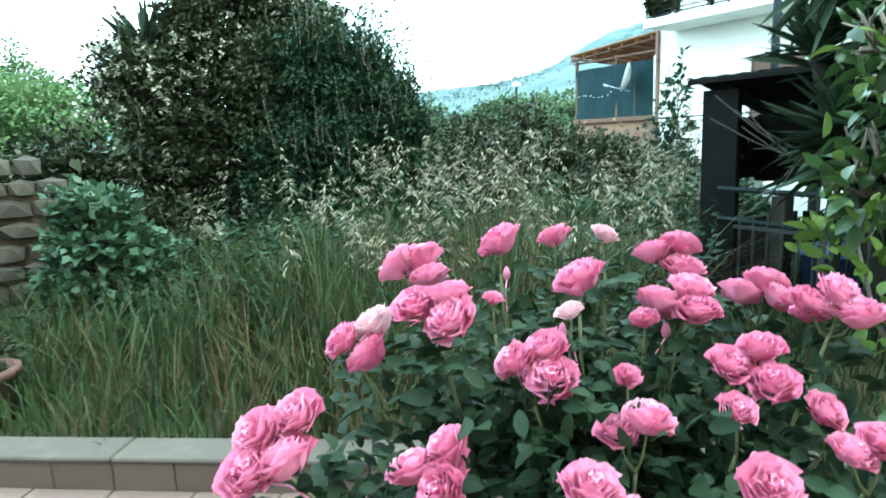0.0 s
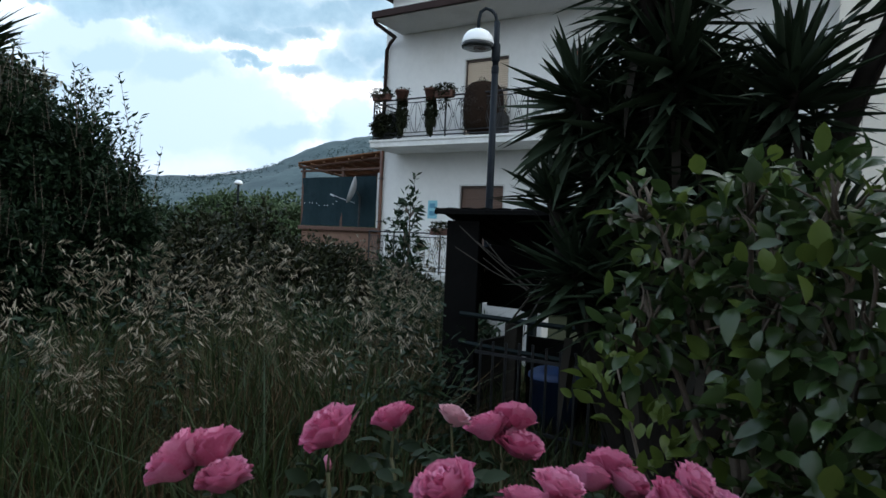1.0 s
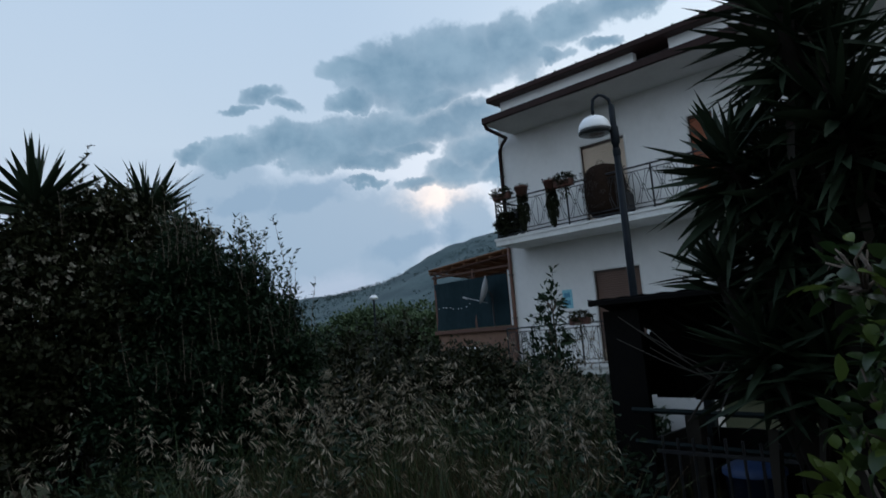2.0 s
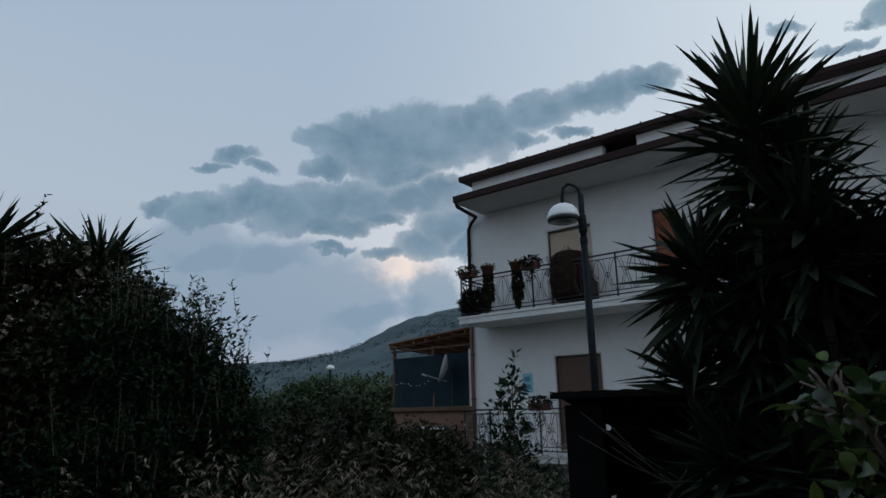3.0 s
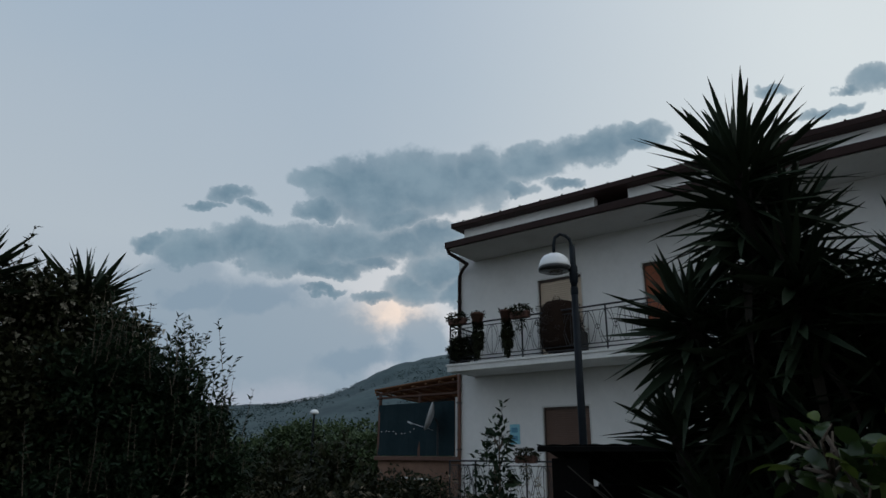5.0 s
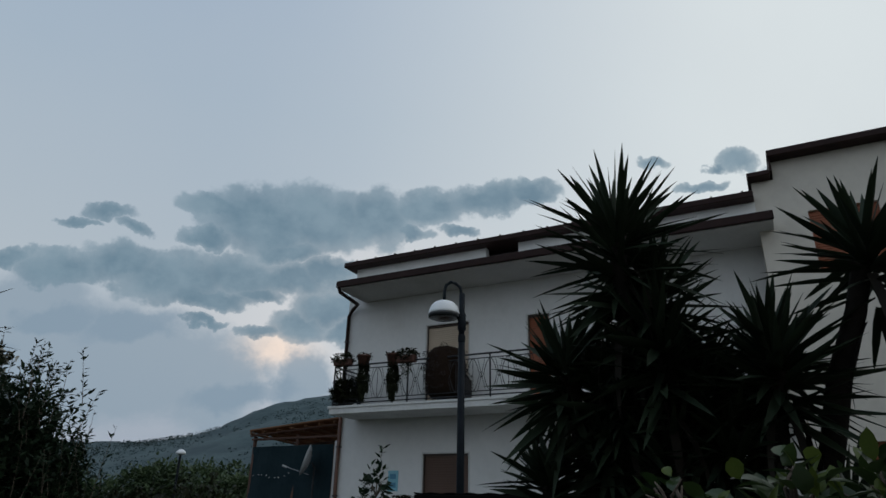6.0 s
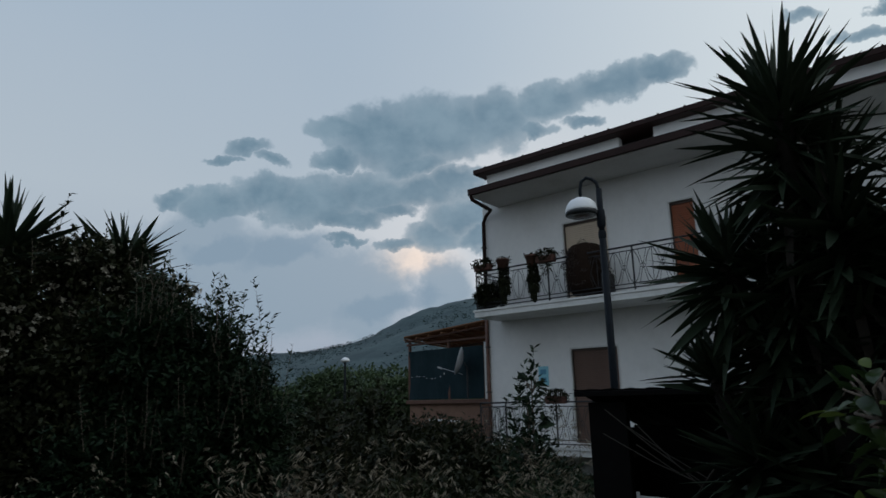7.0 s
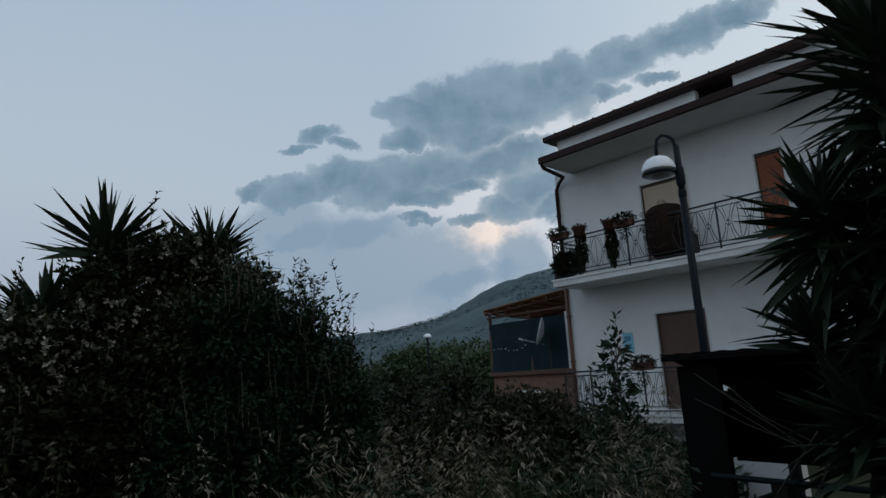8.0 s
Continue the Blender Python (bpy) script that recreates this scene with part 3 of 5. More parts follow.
def build_paving():
    pave = thing("pavement", label="pink square paving slabs with grey joints", category="pavement", kind="structure")
    base = Mesh()
    base.add([kerb_at(-9, 0.02, -0.012), kerb_at(9, 0.02, -0.012), kerb_at(9, -9, -0.012), kerb_at(-9, -9, -0.012)], [(3, 2, 1, 0)])
    part("joint_bed", base.data("joint_bed", M["mortar"]), pave)
    tile = Mesh().box((-0.195, -0.195, -0.03), (0.195, 0.195, 0.0), 0.006).data("paving_slab", M["paver"])
    turn = math.atan2(KY, KX)
    for i in range(-8, 14):
        for j in range(0, 13):
            x, y, _ = kerb_at((i + 0.5) * 0.4, -(j + 0.5) * 0.4)
            if 0.0 < x < 2.1 and -0.1 < y < 1.35 and (x - 1.0) ** 2 / 1.1 + (y - 0.62) ** 2 / 0.42 < 1:
                continue
            ob = new("paving_slab", tile)
            ob.parent = pave
            ob.location, ob.rotation_euler = (x, y, random.uniform(-0.002, 0.002)), (0, 0, turn)
    soil = Mesh()
    ring = [(1.0 + 1.3 * math.cos(a), 0.62 + 0.9 * math.sin(a)) for a in np.linspace(0, 2 * math.pi, 28, endpoint=False)]
    soil.add([(1.0, 0.62, 0.05)] + [(x, y, -0.02) for x, y in ring] + [(1.0 + (x - 1) * 0.7, 0.62 + (y - 0.62) * 0.7, 0.035) for x, y in ring],
             [(1 + i, 1 + (i + 1) % 28, 29 + (i + 1) % 28, 29 + i) for i in range(28)] + [(0, 29 + i, 29 + (i + 1) % 28) for i in range(28)])
    single("flower_bed", soil.data("flower_bed", M["soil"], True), "dark soil bed cut into the paving under the roses", "flower bed", kind="structure")
    kerb = thing("kerb", label="low kerb of pink tiles with a pale concrete coping", category="kerb", kind="structure")
    core = Mesh()
    core.add([kerb_at(-6, 0.02, -0.05), kerb_at(6, 0.02, -0.05), kerb_at(6, 0.19, -0.05), kerb_at(-6, 0.19, -0.05),
              kerb_at(-6, 0.02, 0.127), kerb_at(6, 0.02, 0.127), kerb_at(6, 0.19, 0.127), kerb_at(-6, 0.19, 0.127)],
             [(0, 1, 5, 4), (1, 2, 6, 5), (2, 3, 7, 6), (3, 0, 4, 7), (4, 5, 6, 7)])
    part("kerb_core", core.data("kerb_core", M["mortar"]), kerb)
    face = Mesh().box((-0.147, -0.022, -0.02), (0.147, 0.0, 0.128), 0.003).data("kerb_tile", M["kerb_tile"])
    cope = Mesh().box((-0.497, -0.012, 0.0), (0.497, 0.2, 0.026), 0.008).data("coping_stone", M["concrete"])
    for i in range(-20, 20):
        ob = new("kerb_tile", face)
        ob.parent = kerb
        ob.location, ob.rotation_euler = kerb_at((i + 0.5) * 0.3, 0.02, random.uniform(-0.002, 0.002)), (0, 0, turn)
    for i in range(-6, 6):
        ob = new("coping_stone", cope)
        ob.parent = kerb
        ob.location, ob.rotation_euler = kerb_at(i + 0.5, 0.0, 0.130), (0, 0, turn + random.uniform(-0.003, 0.003))


build_ground()
build_hill()
build_paving()


# ---- the house ----
WX, BX, YL, YR = 13.3, 12.1, 11.65, 0.72      # facade, balcony front, far corner, corner with the taller wing
DOORS = [(7.89, 9.15, 4.06, 6.22, "tan_shutter"), (5.68, 6.25, 4.06, 6.20, "orange_shutter"), (7.88, 9.15, 0.76, 3.0, "brown_shutter")]


def facade_with_openings(mesh, x0, x1, y0, y1, z0, z1, holes):
    """A thick wall along y, one shell with rectangular openings right through it."""
    ys = sorted({y0, y1, *(h[0] for h in holes), *(h[1] for h in holes)})
    zs = sorted({z0, z1, *(h[2] for h in holes), *(h[3] for h in holes)})
    ny, nz = len(ys), len(zs)

    def solid(i, j):
        if not (0 <= i < ny - 1 and 0 <= j < nz - 1):
            return False
        return not any(h[0] <= ys[i] and ys[i + 1] <= h[1] and h[2] <= zs[j] and zs[j + 1] <= h[3] for h in holes)

    at = lambda i, j, k: (i * nz + j) * 2 + k
    faces = []
    for i in range(ny - 1):
        for j in range(nz - 1):
            if not solid(i, j):
                continue
            faces += [(at(i, j, 0), at(i, j + 1, 0), at(i + 1, j + 1, 0), at(i + 1, j, 0)), (at(i, j, 1), at(i + 1, j, 1), at(i + 1, j + 1, 1), at(i, j + 1, 1))]
            if not solid(i - 1, j):
                faces.append((at(i, j, 0), at(i, j, 1), at(i, j + 1, 1), at(i, j + 1, 0)))
            if not solid(i + 1, j):
                faces.append((at(i + 1, j, 1), at(i + 1, j, 0), at(i + 1, j + 1, 0), at(i + 1, j + 1, 1)))
            if not solid(i, j - 1):
                faces.append((at(i, j, 1), at(i, j, 0), at(i + 1, j, 0), at(i + 1, j, 1)))
            if not solid(i, j + 1):
                faces.append((at(i, j + 1, 0), at(i, j + 1, 1), at(i + 1, j + 1, 1), at(i + 1, j + 1, 0)))
    mesh.add([(x, y, z) for y in ys for z in zs for x in (x0, x1)], faces)


def railing(house, z, y0, y1, x, posts):
    rail = Mesh()
    for h, r in ((1.0, 0.022), (0.90, 0.012), (0.16, 0.012), (0.07, 0.015)):
        rail.tube([(x, y0, z + h), (x, y1, z + h)], r, 6)
        rail.tube([(x, y1, z + h), (WX - 0.02, y1, z + h)], r, 6)
    rail = part("railing", rail.data("railing", M["iron"]), house, "wrought iron balcony railing with scrolled panels")
    for y in posts:
        part("post", Mesh().box((x - 0.016, y - 0.016, z - 0.12), (x + 0.016, y + 0.016, z + 1.0)).data("post", M["iron"]), rail)
    part("post", Mesh().box((WX - 0.06, y1 - 0.016, z), (WX - 0.03, y1 + 0.016, z + 1.0)).data("post", M["iron"]), rail)

    def panel(at, along, lo, hi):
        """Scrolls between two rails: facing bows with a crossed pair of rods and a ring."""
        k = max(1, round((hi - lo) / 0.42))
        w = (hi - lo) / k
        s = np.linspace(-1, 1, 9)

        def rod(name, us, hs, r, cap=True):
            part(name, Mesh().tube([at(t, h) for t, h in zip(us, hs)], r, 4, cap).data(name, M["iron"]), rail)

        for i in range(k):
            c = lo + (i + 0.5) * w
            for sgn in (-1, 1):
                rod("scroll_bow", c + sgn * (0.07 + 0.30 * w * s**2), z + 0.16 + 0.37 * (s + 1), 0.009)
                rod("crossed_rod", c + sgn * 0.10 * s, z + 0.16 + 0.37 * (s + 1), 0.0065)
            ring = np.linspace(0, 2 * math.pi, 13)
            rod("scroll_ring", c + 0.055 * np.cos(ring), z + 0.53 + 0.055 * np.sin(ring), 0.008, False)
            rod("baluster", (c + w / 2, c + w / 2), (z + 0.16, z + 0.90), 0.008)

    for a, b in zip(posts, posts[1:]):
        panel(lambda t, h: (x, t, h), 1, min(a, b), max(a, b))
    panel(lambda t, h: (t, y1, h), 0, x, WX - 0.05)


def build_house():
    house = thing("house", (16, 6, 0), "white plastered house of two storeys with balconies and dark eaves", "house")
    wall = Mesh()
    facade_with_openings(wall, WX, WX + 0.3, YR, YL + 0.17, -0.1, 7.7, DOORS)
    part("wall", wall.data("wall", M["plaster"]), house)
    part("side_wall", Mesh().box((WX + 0.3, YL - 0.3, -0.1), (22, YL + 0.17, 7.7)).data("side_wall", M["plaster"]), house)
    part("back_wall", Mesh().box((21.7, YR + 0.3, -0.1), (22, YL - 0.3, 7.7)).data("back_wall", M["plaster"]), house)
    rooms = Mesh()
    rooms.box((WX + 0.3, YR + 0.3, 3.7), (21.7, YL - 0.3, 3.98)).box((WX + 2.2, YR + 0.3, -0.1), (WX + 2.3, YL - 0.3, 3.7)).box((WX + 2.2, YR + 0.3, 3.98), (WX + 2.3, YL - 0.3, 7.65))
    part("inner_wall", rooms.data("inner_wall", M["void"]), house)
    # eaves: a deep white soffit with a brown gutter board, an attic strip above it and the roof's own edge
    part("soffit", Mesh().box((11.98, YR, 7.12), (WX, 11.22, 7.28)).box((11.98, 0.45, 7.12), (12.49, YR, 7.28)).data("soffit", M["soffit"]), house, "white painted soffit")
    part("gutter_board", Mesh().box((11.9, 0.43, 7.14), (11.98, 11.26, 7.32), 0.012).box((11.98, 11.22, 7.14), (WX + 0.02, 11.28, 7.32), 0.012).data("gutter_board", M["fascia"]), house, "dark brown metal gutter board")
    attic = Mesh()
    facade_with_openings(attic, 12.5, 12.7, YR, 11.02, 7.28, 7.81, [(6.14, 7.02, 7.38, 7.81)])
    attic.box((12.7, 10.86, 7.28), (WX, 11.02, 7.81))
    part("attic_wall", attic.data("attic_wall", M["plaster"]), house)
    # black board behind the attic opening, its depth of shade given as colour
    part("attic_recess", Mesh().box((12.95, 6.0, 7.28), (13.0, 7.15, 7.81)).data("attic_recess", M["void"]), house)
    roof = Mesh().box((12.2, YR, 7.81), (22.4, 11.28, 7.95), 0.015)
    for y in np.arange(0.9, 11.2, 0.62):
        roof.box((12.19, y, 7.92), (12.24, y + 0.04, 7.965))
    part("roof", roof.data("roof", M["fascia"]), house, "dark brown roof edge")
    down = Mesh().tube([(11.97, 11.2, 7.14), (12.05, 11.22, 7.06), (13.0, 11.3, 6.99), (13.18, 11.6, 6.92), (13.24, 11.76, 6.75), (13.24, 11.77, 4.2)], 0.052, 8)
    part("downpipe", down.data("downpipe", M["fascia"], True), house)
    part("downpipe", Mesh().tube([(13.24, 11.77, 4.2), (13.24, 11.77, 0.0)], 0.05, 8).data("downpipe", M["copper"], True), house, "rusty brown downpipe")
    for z in (6.0, 4.9, 3.2, 2.0):
        part("pipe_bracket", Mesh().box((13.18, 11.71, z), (13.31, 11.82, z + 0.03)).data("pipe_bracket", M["iron"]), house)
    for y0, y1, z0, z1, mat in DOORS:
        dr = part("door", Mesh().box((WX + 0.09, y0 + 0.02, z0), (WX + 0.1, y1 - 0.02, z1 - 0.03)).data("door", M[mat]), house, mat.replace("_", " "))
        fr = Mesh().box((WX + 0.04, y0, z0), (WX + 0.12, y0 + 0.02, z1)).box((WX + 0.04, y1 - 0.02, z0), (WX + 0.12, y1, z1)).box((WX + 0.04, y0 + 0.02, z1 - 0.05), (WX + 0.12, y1 - 0.02, z1))
        part("door_frame", fr.data("door_frame", M["dark_frame"]), dr)
        slat = Mesh().box((WX + 0.068, y0 + 0.02, 0), (WX + 0.09, y1 - 0.02, 0.05), 0.008).data("shutter_slat", M[mat])
        for k in range(int((z1 - 0.07 - z0) / 0.054)):
            ob = part("shutter_slat", slat, dr)
            ob.location.z += z0 + 0.005 + k * 0.054
        sur = Mesh().box((WX - 0.02, y0 - 0.035, z0), (WX + 0.04, y0, z1 + 0.035)).box((WX - 0.02, y1, z0), (WX + 0.04, y1 + 0.035, z1 + 0.035)).box((WX - 0.02, y0, z1), (WX + 0.04, y1, z1 + 0.035))
        part("door_surround", sur.data("door_surround", M["marble"]), dr, "pale marble surround")
    for z in (4.07, 0.74):
        bal = Mesh().box((BX, YR, z - 0.19), (WX, 11.3, z), 0.01).box((BX - 0.025, YR, z - 0.05), (BX, 11.325, z + 0.004), 0.004)
        part("balcony", bal.data("balcony", M["slab"]), house, "painted concrete balcony slab with stained edge")
        railing(house, z, YR + 0.1, 11.24, BX + 0.06, [11.24, 9.0, 6.78, 4.5, 2.3, YR + 0.1])
    # taller wing at the near end of the facade, its wall in line with the attic strip, stepped up to its own roof
    FX, STEP, TOP, YS = 12.5, 8.24, 8.64, 0.28
    holes = [(-1.45, -0.22, 6.1, 7.42), (-1.55, -0.35, 0.9, 3.0), (-5.2, -4.0, 5.2, 7.3)]
    wing = Mesh()
    facade_with_openings(wing, FX, FX + 0.3, -8.0, YR, -0.1, STEP, holes)
    part("wing_wall", wing.data("wing_wall", M["plaster_beige"]), house, "beige plastered wing")
    part("wing_attic", Mesh().box((FX, -8.0, STEP), (FX + 0.3, YS, TOP)).data("wing_attic", M["plaster_beige"]), house)
    part("wing_side_wall", Mesh().box((FX + 0.3, YR - 0.3, -0.1), (22, YR, STEP)).box((FX + 0.3, YS - 0.3, STEP), (22, YS, TOP)).data("wing_side_wall", M["plaster_beige"]), house)
    part("wing_roof", Mesh().box((12.2, -8.2, TOP), (22.2, YS + 0.06, TOP + 0.15), 0.015).data("wing_roof", M["fascia"]), house, "dark brown roof edge")
    part("roof_step", Mesh().box((12.2, YS + 0.06, STEP), (22.0, YR + 0.07, STEP + 0.11), 0.015).data("roof_step", M["fascia"]), house)
    part("roof_trim", Mesh().box((12.3, YS + 0.004, STEP + 0.11), (22.0, YS + 0.06, TOP), 0.008).data("roof_trim", M["fascia"]), house)
    # black board for the unlit inside of the wing
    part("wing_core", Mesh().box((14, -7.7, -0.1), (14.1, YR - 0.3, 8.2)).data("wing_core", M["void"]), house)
    for y0, y1, z0, z1 in holes:
        mid = (y0 + y1) / 2
        for a, b in ((y0, mid - 0.004), (mid + 0.004, y1)):
            sh = part("shutter", Mesh().box((FX + 0.08, a, z0), (FX + 0.10, b, z1)).data("shutter", M["orange_shutter"]), house, "orange-brown wooden shutter, closed")
            slat = Mesh().box((FX + 0.06, a + 0.05, 0.0), (FX + 0.08, b - 0.05, 0.045), 0.008).data("slat", M["orange_shutter"])
            for k in range(int((z1 - z0 - 0.1) / 0.055)):
                ob = part("slat", slat, sh)
                ob.location.z += z0 + 0.05 + k * 0.055
    # small tile panel by the lower door
    sign = part("wall_plaque", Mesh().box((WX - 0.02, 9.86, 2.14), (WX, 10.16, 2.62), 0.006).data("wall_plaque", M["blue_sign"]), house, "pale blue glazed tile plaque")
    part("plaque_bar", Mesh().box((WX - 0.026, 9.92, 2.42), (WX - 0.02, 10.10, 2.54)).box((WX - 0.026, 9.92, 2.22), (WX - 0.02, 10.10, 2.34)).data("plaque_bar", M["blue_dark"]), sign)


build_house()


def build_rear_sky_block():
    """An unseen plain wall, added behind the terrace to hold back sky light."""
    v = [kerb_at(a, s, z) for z in (-0.1, 6.6) for a, s in ((-12, -4.3), (12, -4.3), (12, -4.6), (-12, -4.6))]
    f = [(0, 3, 2, 1), (4, 5, 6, 7), (0, 1, 5, 4), (1, 2, 6, 5), (2, 3, 7, 6), (3, 0, 4, 7)]
    single("wall_rear", Mesh().add(v, f).data("wall_rear", M["plaster_beige"]), "unseen plain wall added behind the terrace to block sky light", "wall", kind="structure")


build_rear_sky_block()


# ---- pergola terrace beside the house ----
def build_pergola():
    per = thing("pergola", (15, 13.5, 0), "timber pergola roofed with reeds and screened with dark green shade net", "pergola")
    part("terrace_wall", Mesh().box((13.55, YL + 0.19, -0.05), (18, 15.25, 1.72)).data("terrace_wall", M["brick_wall"]), per, "brown rendered terrace wall")
    part("terrace_edge", Mesh().box((13.42, YL + 0.19, 1.72), (18.05, 15.3, 1.84), 0.015).data("terrace_edge", M["rust_beam"]), per)
    for x, y in ((13.52, 15.2), (13.52, 13.5), (13.52, 11.95), (17.05, 15.2), (17.05, 11.95)):
        part("post", Mesh().box((x - 0.04, y - 0.04, 1.84), (x + 0.04, y + 0.04, 3.62), 0.006).data("post", M["rust_beam"]), per)
    part("beam", Mesh().box((13.46, YL + 0.2, 3.5), (13.54, 15.3, 3.56), 0.008).data("beam", M["rust_beam"]), per)
    part("beam", Mesh().box((17.0, YL + 0.2, 3.5), (17.1, 15.3, 3.6), 0.008).data("beam", M["rust_beam"]), per)
    top = lambda x, y: 3.74 + (15.2 - y) * 0.06 - (x - 13.2) * 0.07
    for y in np.linspace(YL + 0.35, 15.15, 7):
        part("rafter", Mesh().tube([(13.25, y, top(13.25, y) - 0.06), (17.3, y, top(17.3, y) - 0.06)], 0.035, 6).data("rafter", M["timber"]), per)
    for x in (13.35, 15.2, 17.0):
        part("purlin", Mesh().tube([(x, YL + 0.2, top(x, YL + 0.2) - 0.11), (x, 15.22, top(x, 15.22) - 0.11)], 0.03, 6).data("purlin", M["rust_beam"]), per)
    mat = Mesh()
    for k in range(56):
        x = 13.2 + k * 0.075
        e = random.uniform(-0.08, 0.08)
        mat.tube([(x, YL + 0.18, top(x, YL + 0.18) + random.uniform(0, 0.012)), (x + random.uniform(-0.01, 0.01), 15.18 + e, top(x, 15.18) + random.uniform(0, 0.012))], 0.03, 5)
    part("reed_mat", mat.data("reed_mat", M["reed"]), per, "orange-brown reed matting", "stuff")
    net = Mesh()
    s = np.linspace(0, 1, 15)
    for j, z in enumerate((1.86, 2.35, 2.85, 3.32)):
        net.add([(13.47 + 0.03 * math.sin(q * 19 + j), 12.15 + q * 3.05, z) for q in s], [])
    net.f = [(j * 15 + i, j * 15 + i + 1, (j + 1) * 15 + i + 1, (j + 1) * 15 + i) for j in range(3) for i in range(14)]
    back = Mesh().add([(x + 0.012, y, z) for x, y, z in np.concatenate(net.v)], net.f)
    net.add(np.concatenate(back.v), [q[::-1] for q in back.f])
    part("shade_net", net.data("shade_net", M["net"]), per, "dark green shade netting")
    part("side_board", Mesh().box((13.46, 11.98, 1.84), (13.5, 12.1, 3.4), 0.005).data("side_board", M["marble"]), per, "pale board")
    lights = Mesh()
    for k in range(9):
        y = 15.0 - k * 0.17
        lights.lathe([(0.0, -0.014), (0.015, -0.007), (0.015, 0.007), (0.0, 0.014)], (13.42, y + random.uniform(-0.05, 0.05), 2.52 + 0.05 * math.sin(k * 0.9) + random.uniform(-0.03, 0.03)), 6)
    part("bead_string", lights.data("bead_string", M["white_paint"]), per, "string of small pale beads", "stuff")
    part("white_rod", Mesh().tube([(13.3, 14.15, 1.28), (13.25, 12.9, 1.24)], 0.03, 6).data("white_rod", M["white_paint"]), per, "white plastic pipe")


def build_dish():
    ds = thing("satellite_dish", (13.1, 12.55, 1.84), "grey satellite dish on a mast at the terrace edge", "satellite dish")
    rot = Matrix.Translation((13.05, 12.55, 2.86)) @ Vector((-0.62, 0.76, 0.28)).to_track_quat('Z', 'Y').to_matrix().to_4x4()
    dish = Mesh()
    prof = [(0.02, 0.0), (0.16, 0.02), (0.30, 0.07), (0.40, 0.13), (0.405, 0.12), (0.30, 0.055), (0.16, 0.005), (0.02, -0.015)]
    dish.lathe(prof, sides=24)
    dish.v = [np.array([tuple(rot @ Vector(p)) for p in np.concatenate(dish.v)])]
    part("reflector", dish.data("reflector", M["dish"], True), ds)
    part("mast", Mesh().tube([(13.2, 12.51, 1.84), (13.2, 12.51, 2.7), (13.1, 12.53, 2.84)], 0.025, 8).data("mast", M["iron"]), ds)
    part("feed_arm", Mesh().tube([(13.1, 12.6, 2.52), (12.85, 13.2, 2.72)], 0.010, 6).tube([(12.86, 13.18, 2.70), (12.8, 13.28, 2.75)], 0.025, 8).data("feed_arm", M["dish"]), ds)


build_pergola()
build_dish()


# ---- street lamps ----
def build_lamp():
    x, y = 8.03, 5.06
    lamp = thing("street_lamp", (x, y, 0.05), "grey-blue steel street lamp, white domed hood on hooked arm", "street lamp")
    pole = Mesh().tube([(x, y, 0.02), (x, y, 2.2), (x, y, 4.2)], [0.062, 0.056, 0.05], 12).lathe([(0.05, 0.0), (0.058, 0.02), (0.058, 0.10), (0.05, 0.12)], (x, y, 4.12), 14).lathe([(0.05, 0.0), (0.064, 0.02), (0.064, 0.26), (0.05, 0.28)], (x, y, 4.30), 14)
    pole.tube([(x, y, 4.2), (x, y, 4.9)], 0.045, 12)
    part("pole", pole.data("pole", M["lamp_steel"], True), lamp)
    # the hook bends towards the garden wall
    ux, uy = -0.66, 0.75
    arc = [(0.0, 4.62), (0.0, 4.85), (0.03, 5.0), (0.10, 5.06), (0.18, 5.08), (0.255, 5.02), (0.28, 4.89), (0.28, 4.76)]
    part("hook", Mesh().tube([(x + ux * s, y + uy * s, z) for s, z in arc], 0.025, 8).data("hook", M["lamp_steel"], True), lamp)
    hx, hy = x + ux * 0.28, y + uy * 0.28
    dome = [(0.02, 0.235), (0.09, 0.225), (0.16, 0.19), (0.21, 0.13), (0.236, 0.05), (0.24, 0.0), (0.23, 0.0), (0.20, 0.11), (0.1, 0.19)]
    hood = part("hood", Mesh().lathe(dome, (hx, hy, 4.53), 28).data("hood", M["lamp_white"], True), lamp, "white domed hood")
    part("rim", Mesh().lathe([(0.242, 0.015), (0.246, 0.0), (0.24, -0.035), (0.20, -0.05), (0.08, -0.055), (0.0, -0.057)], (hx, hy, 4.53), 28).data("rim", M["lamp_lens"], True), hood, "smoked lens")

    x, y = 16.4, 22.33
    far = thing("street_lamp", (x, y, 0.0), "distant street lamp with a white domed hood", "street lamp")
    part("pole", Mesh().tube([(x, y, 0), (x, y, 3.55)], [0.06, 0.045], 8).data("pole", M["lamp_steel"]), far)
    part("hood", Mesh().lathe([(0.02, 0.16), (0.10, 0.14), (0.17, 0.07), (0.19, 0.0), (0.14, -0.03), (0.0, -0.04)], (x, y, 3.51), 16).data("hood", M["lamp_white"], True), far)


build_lamp()


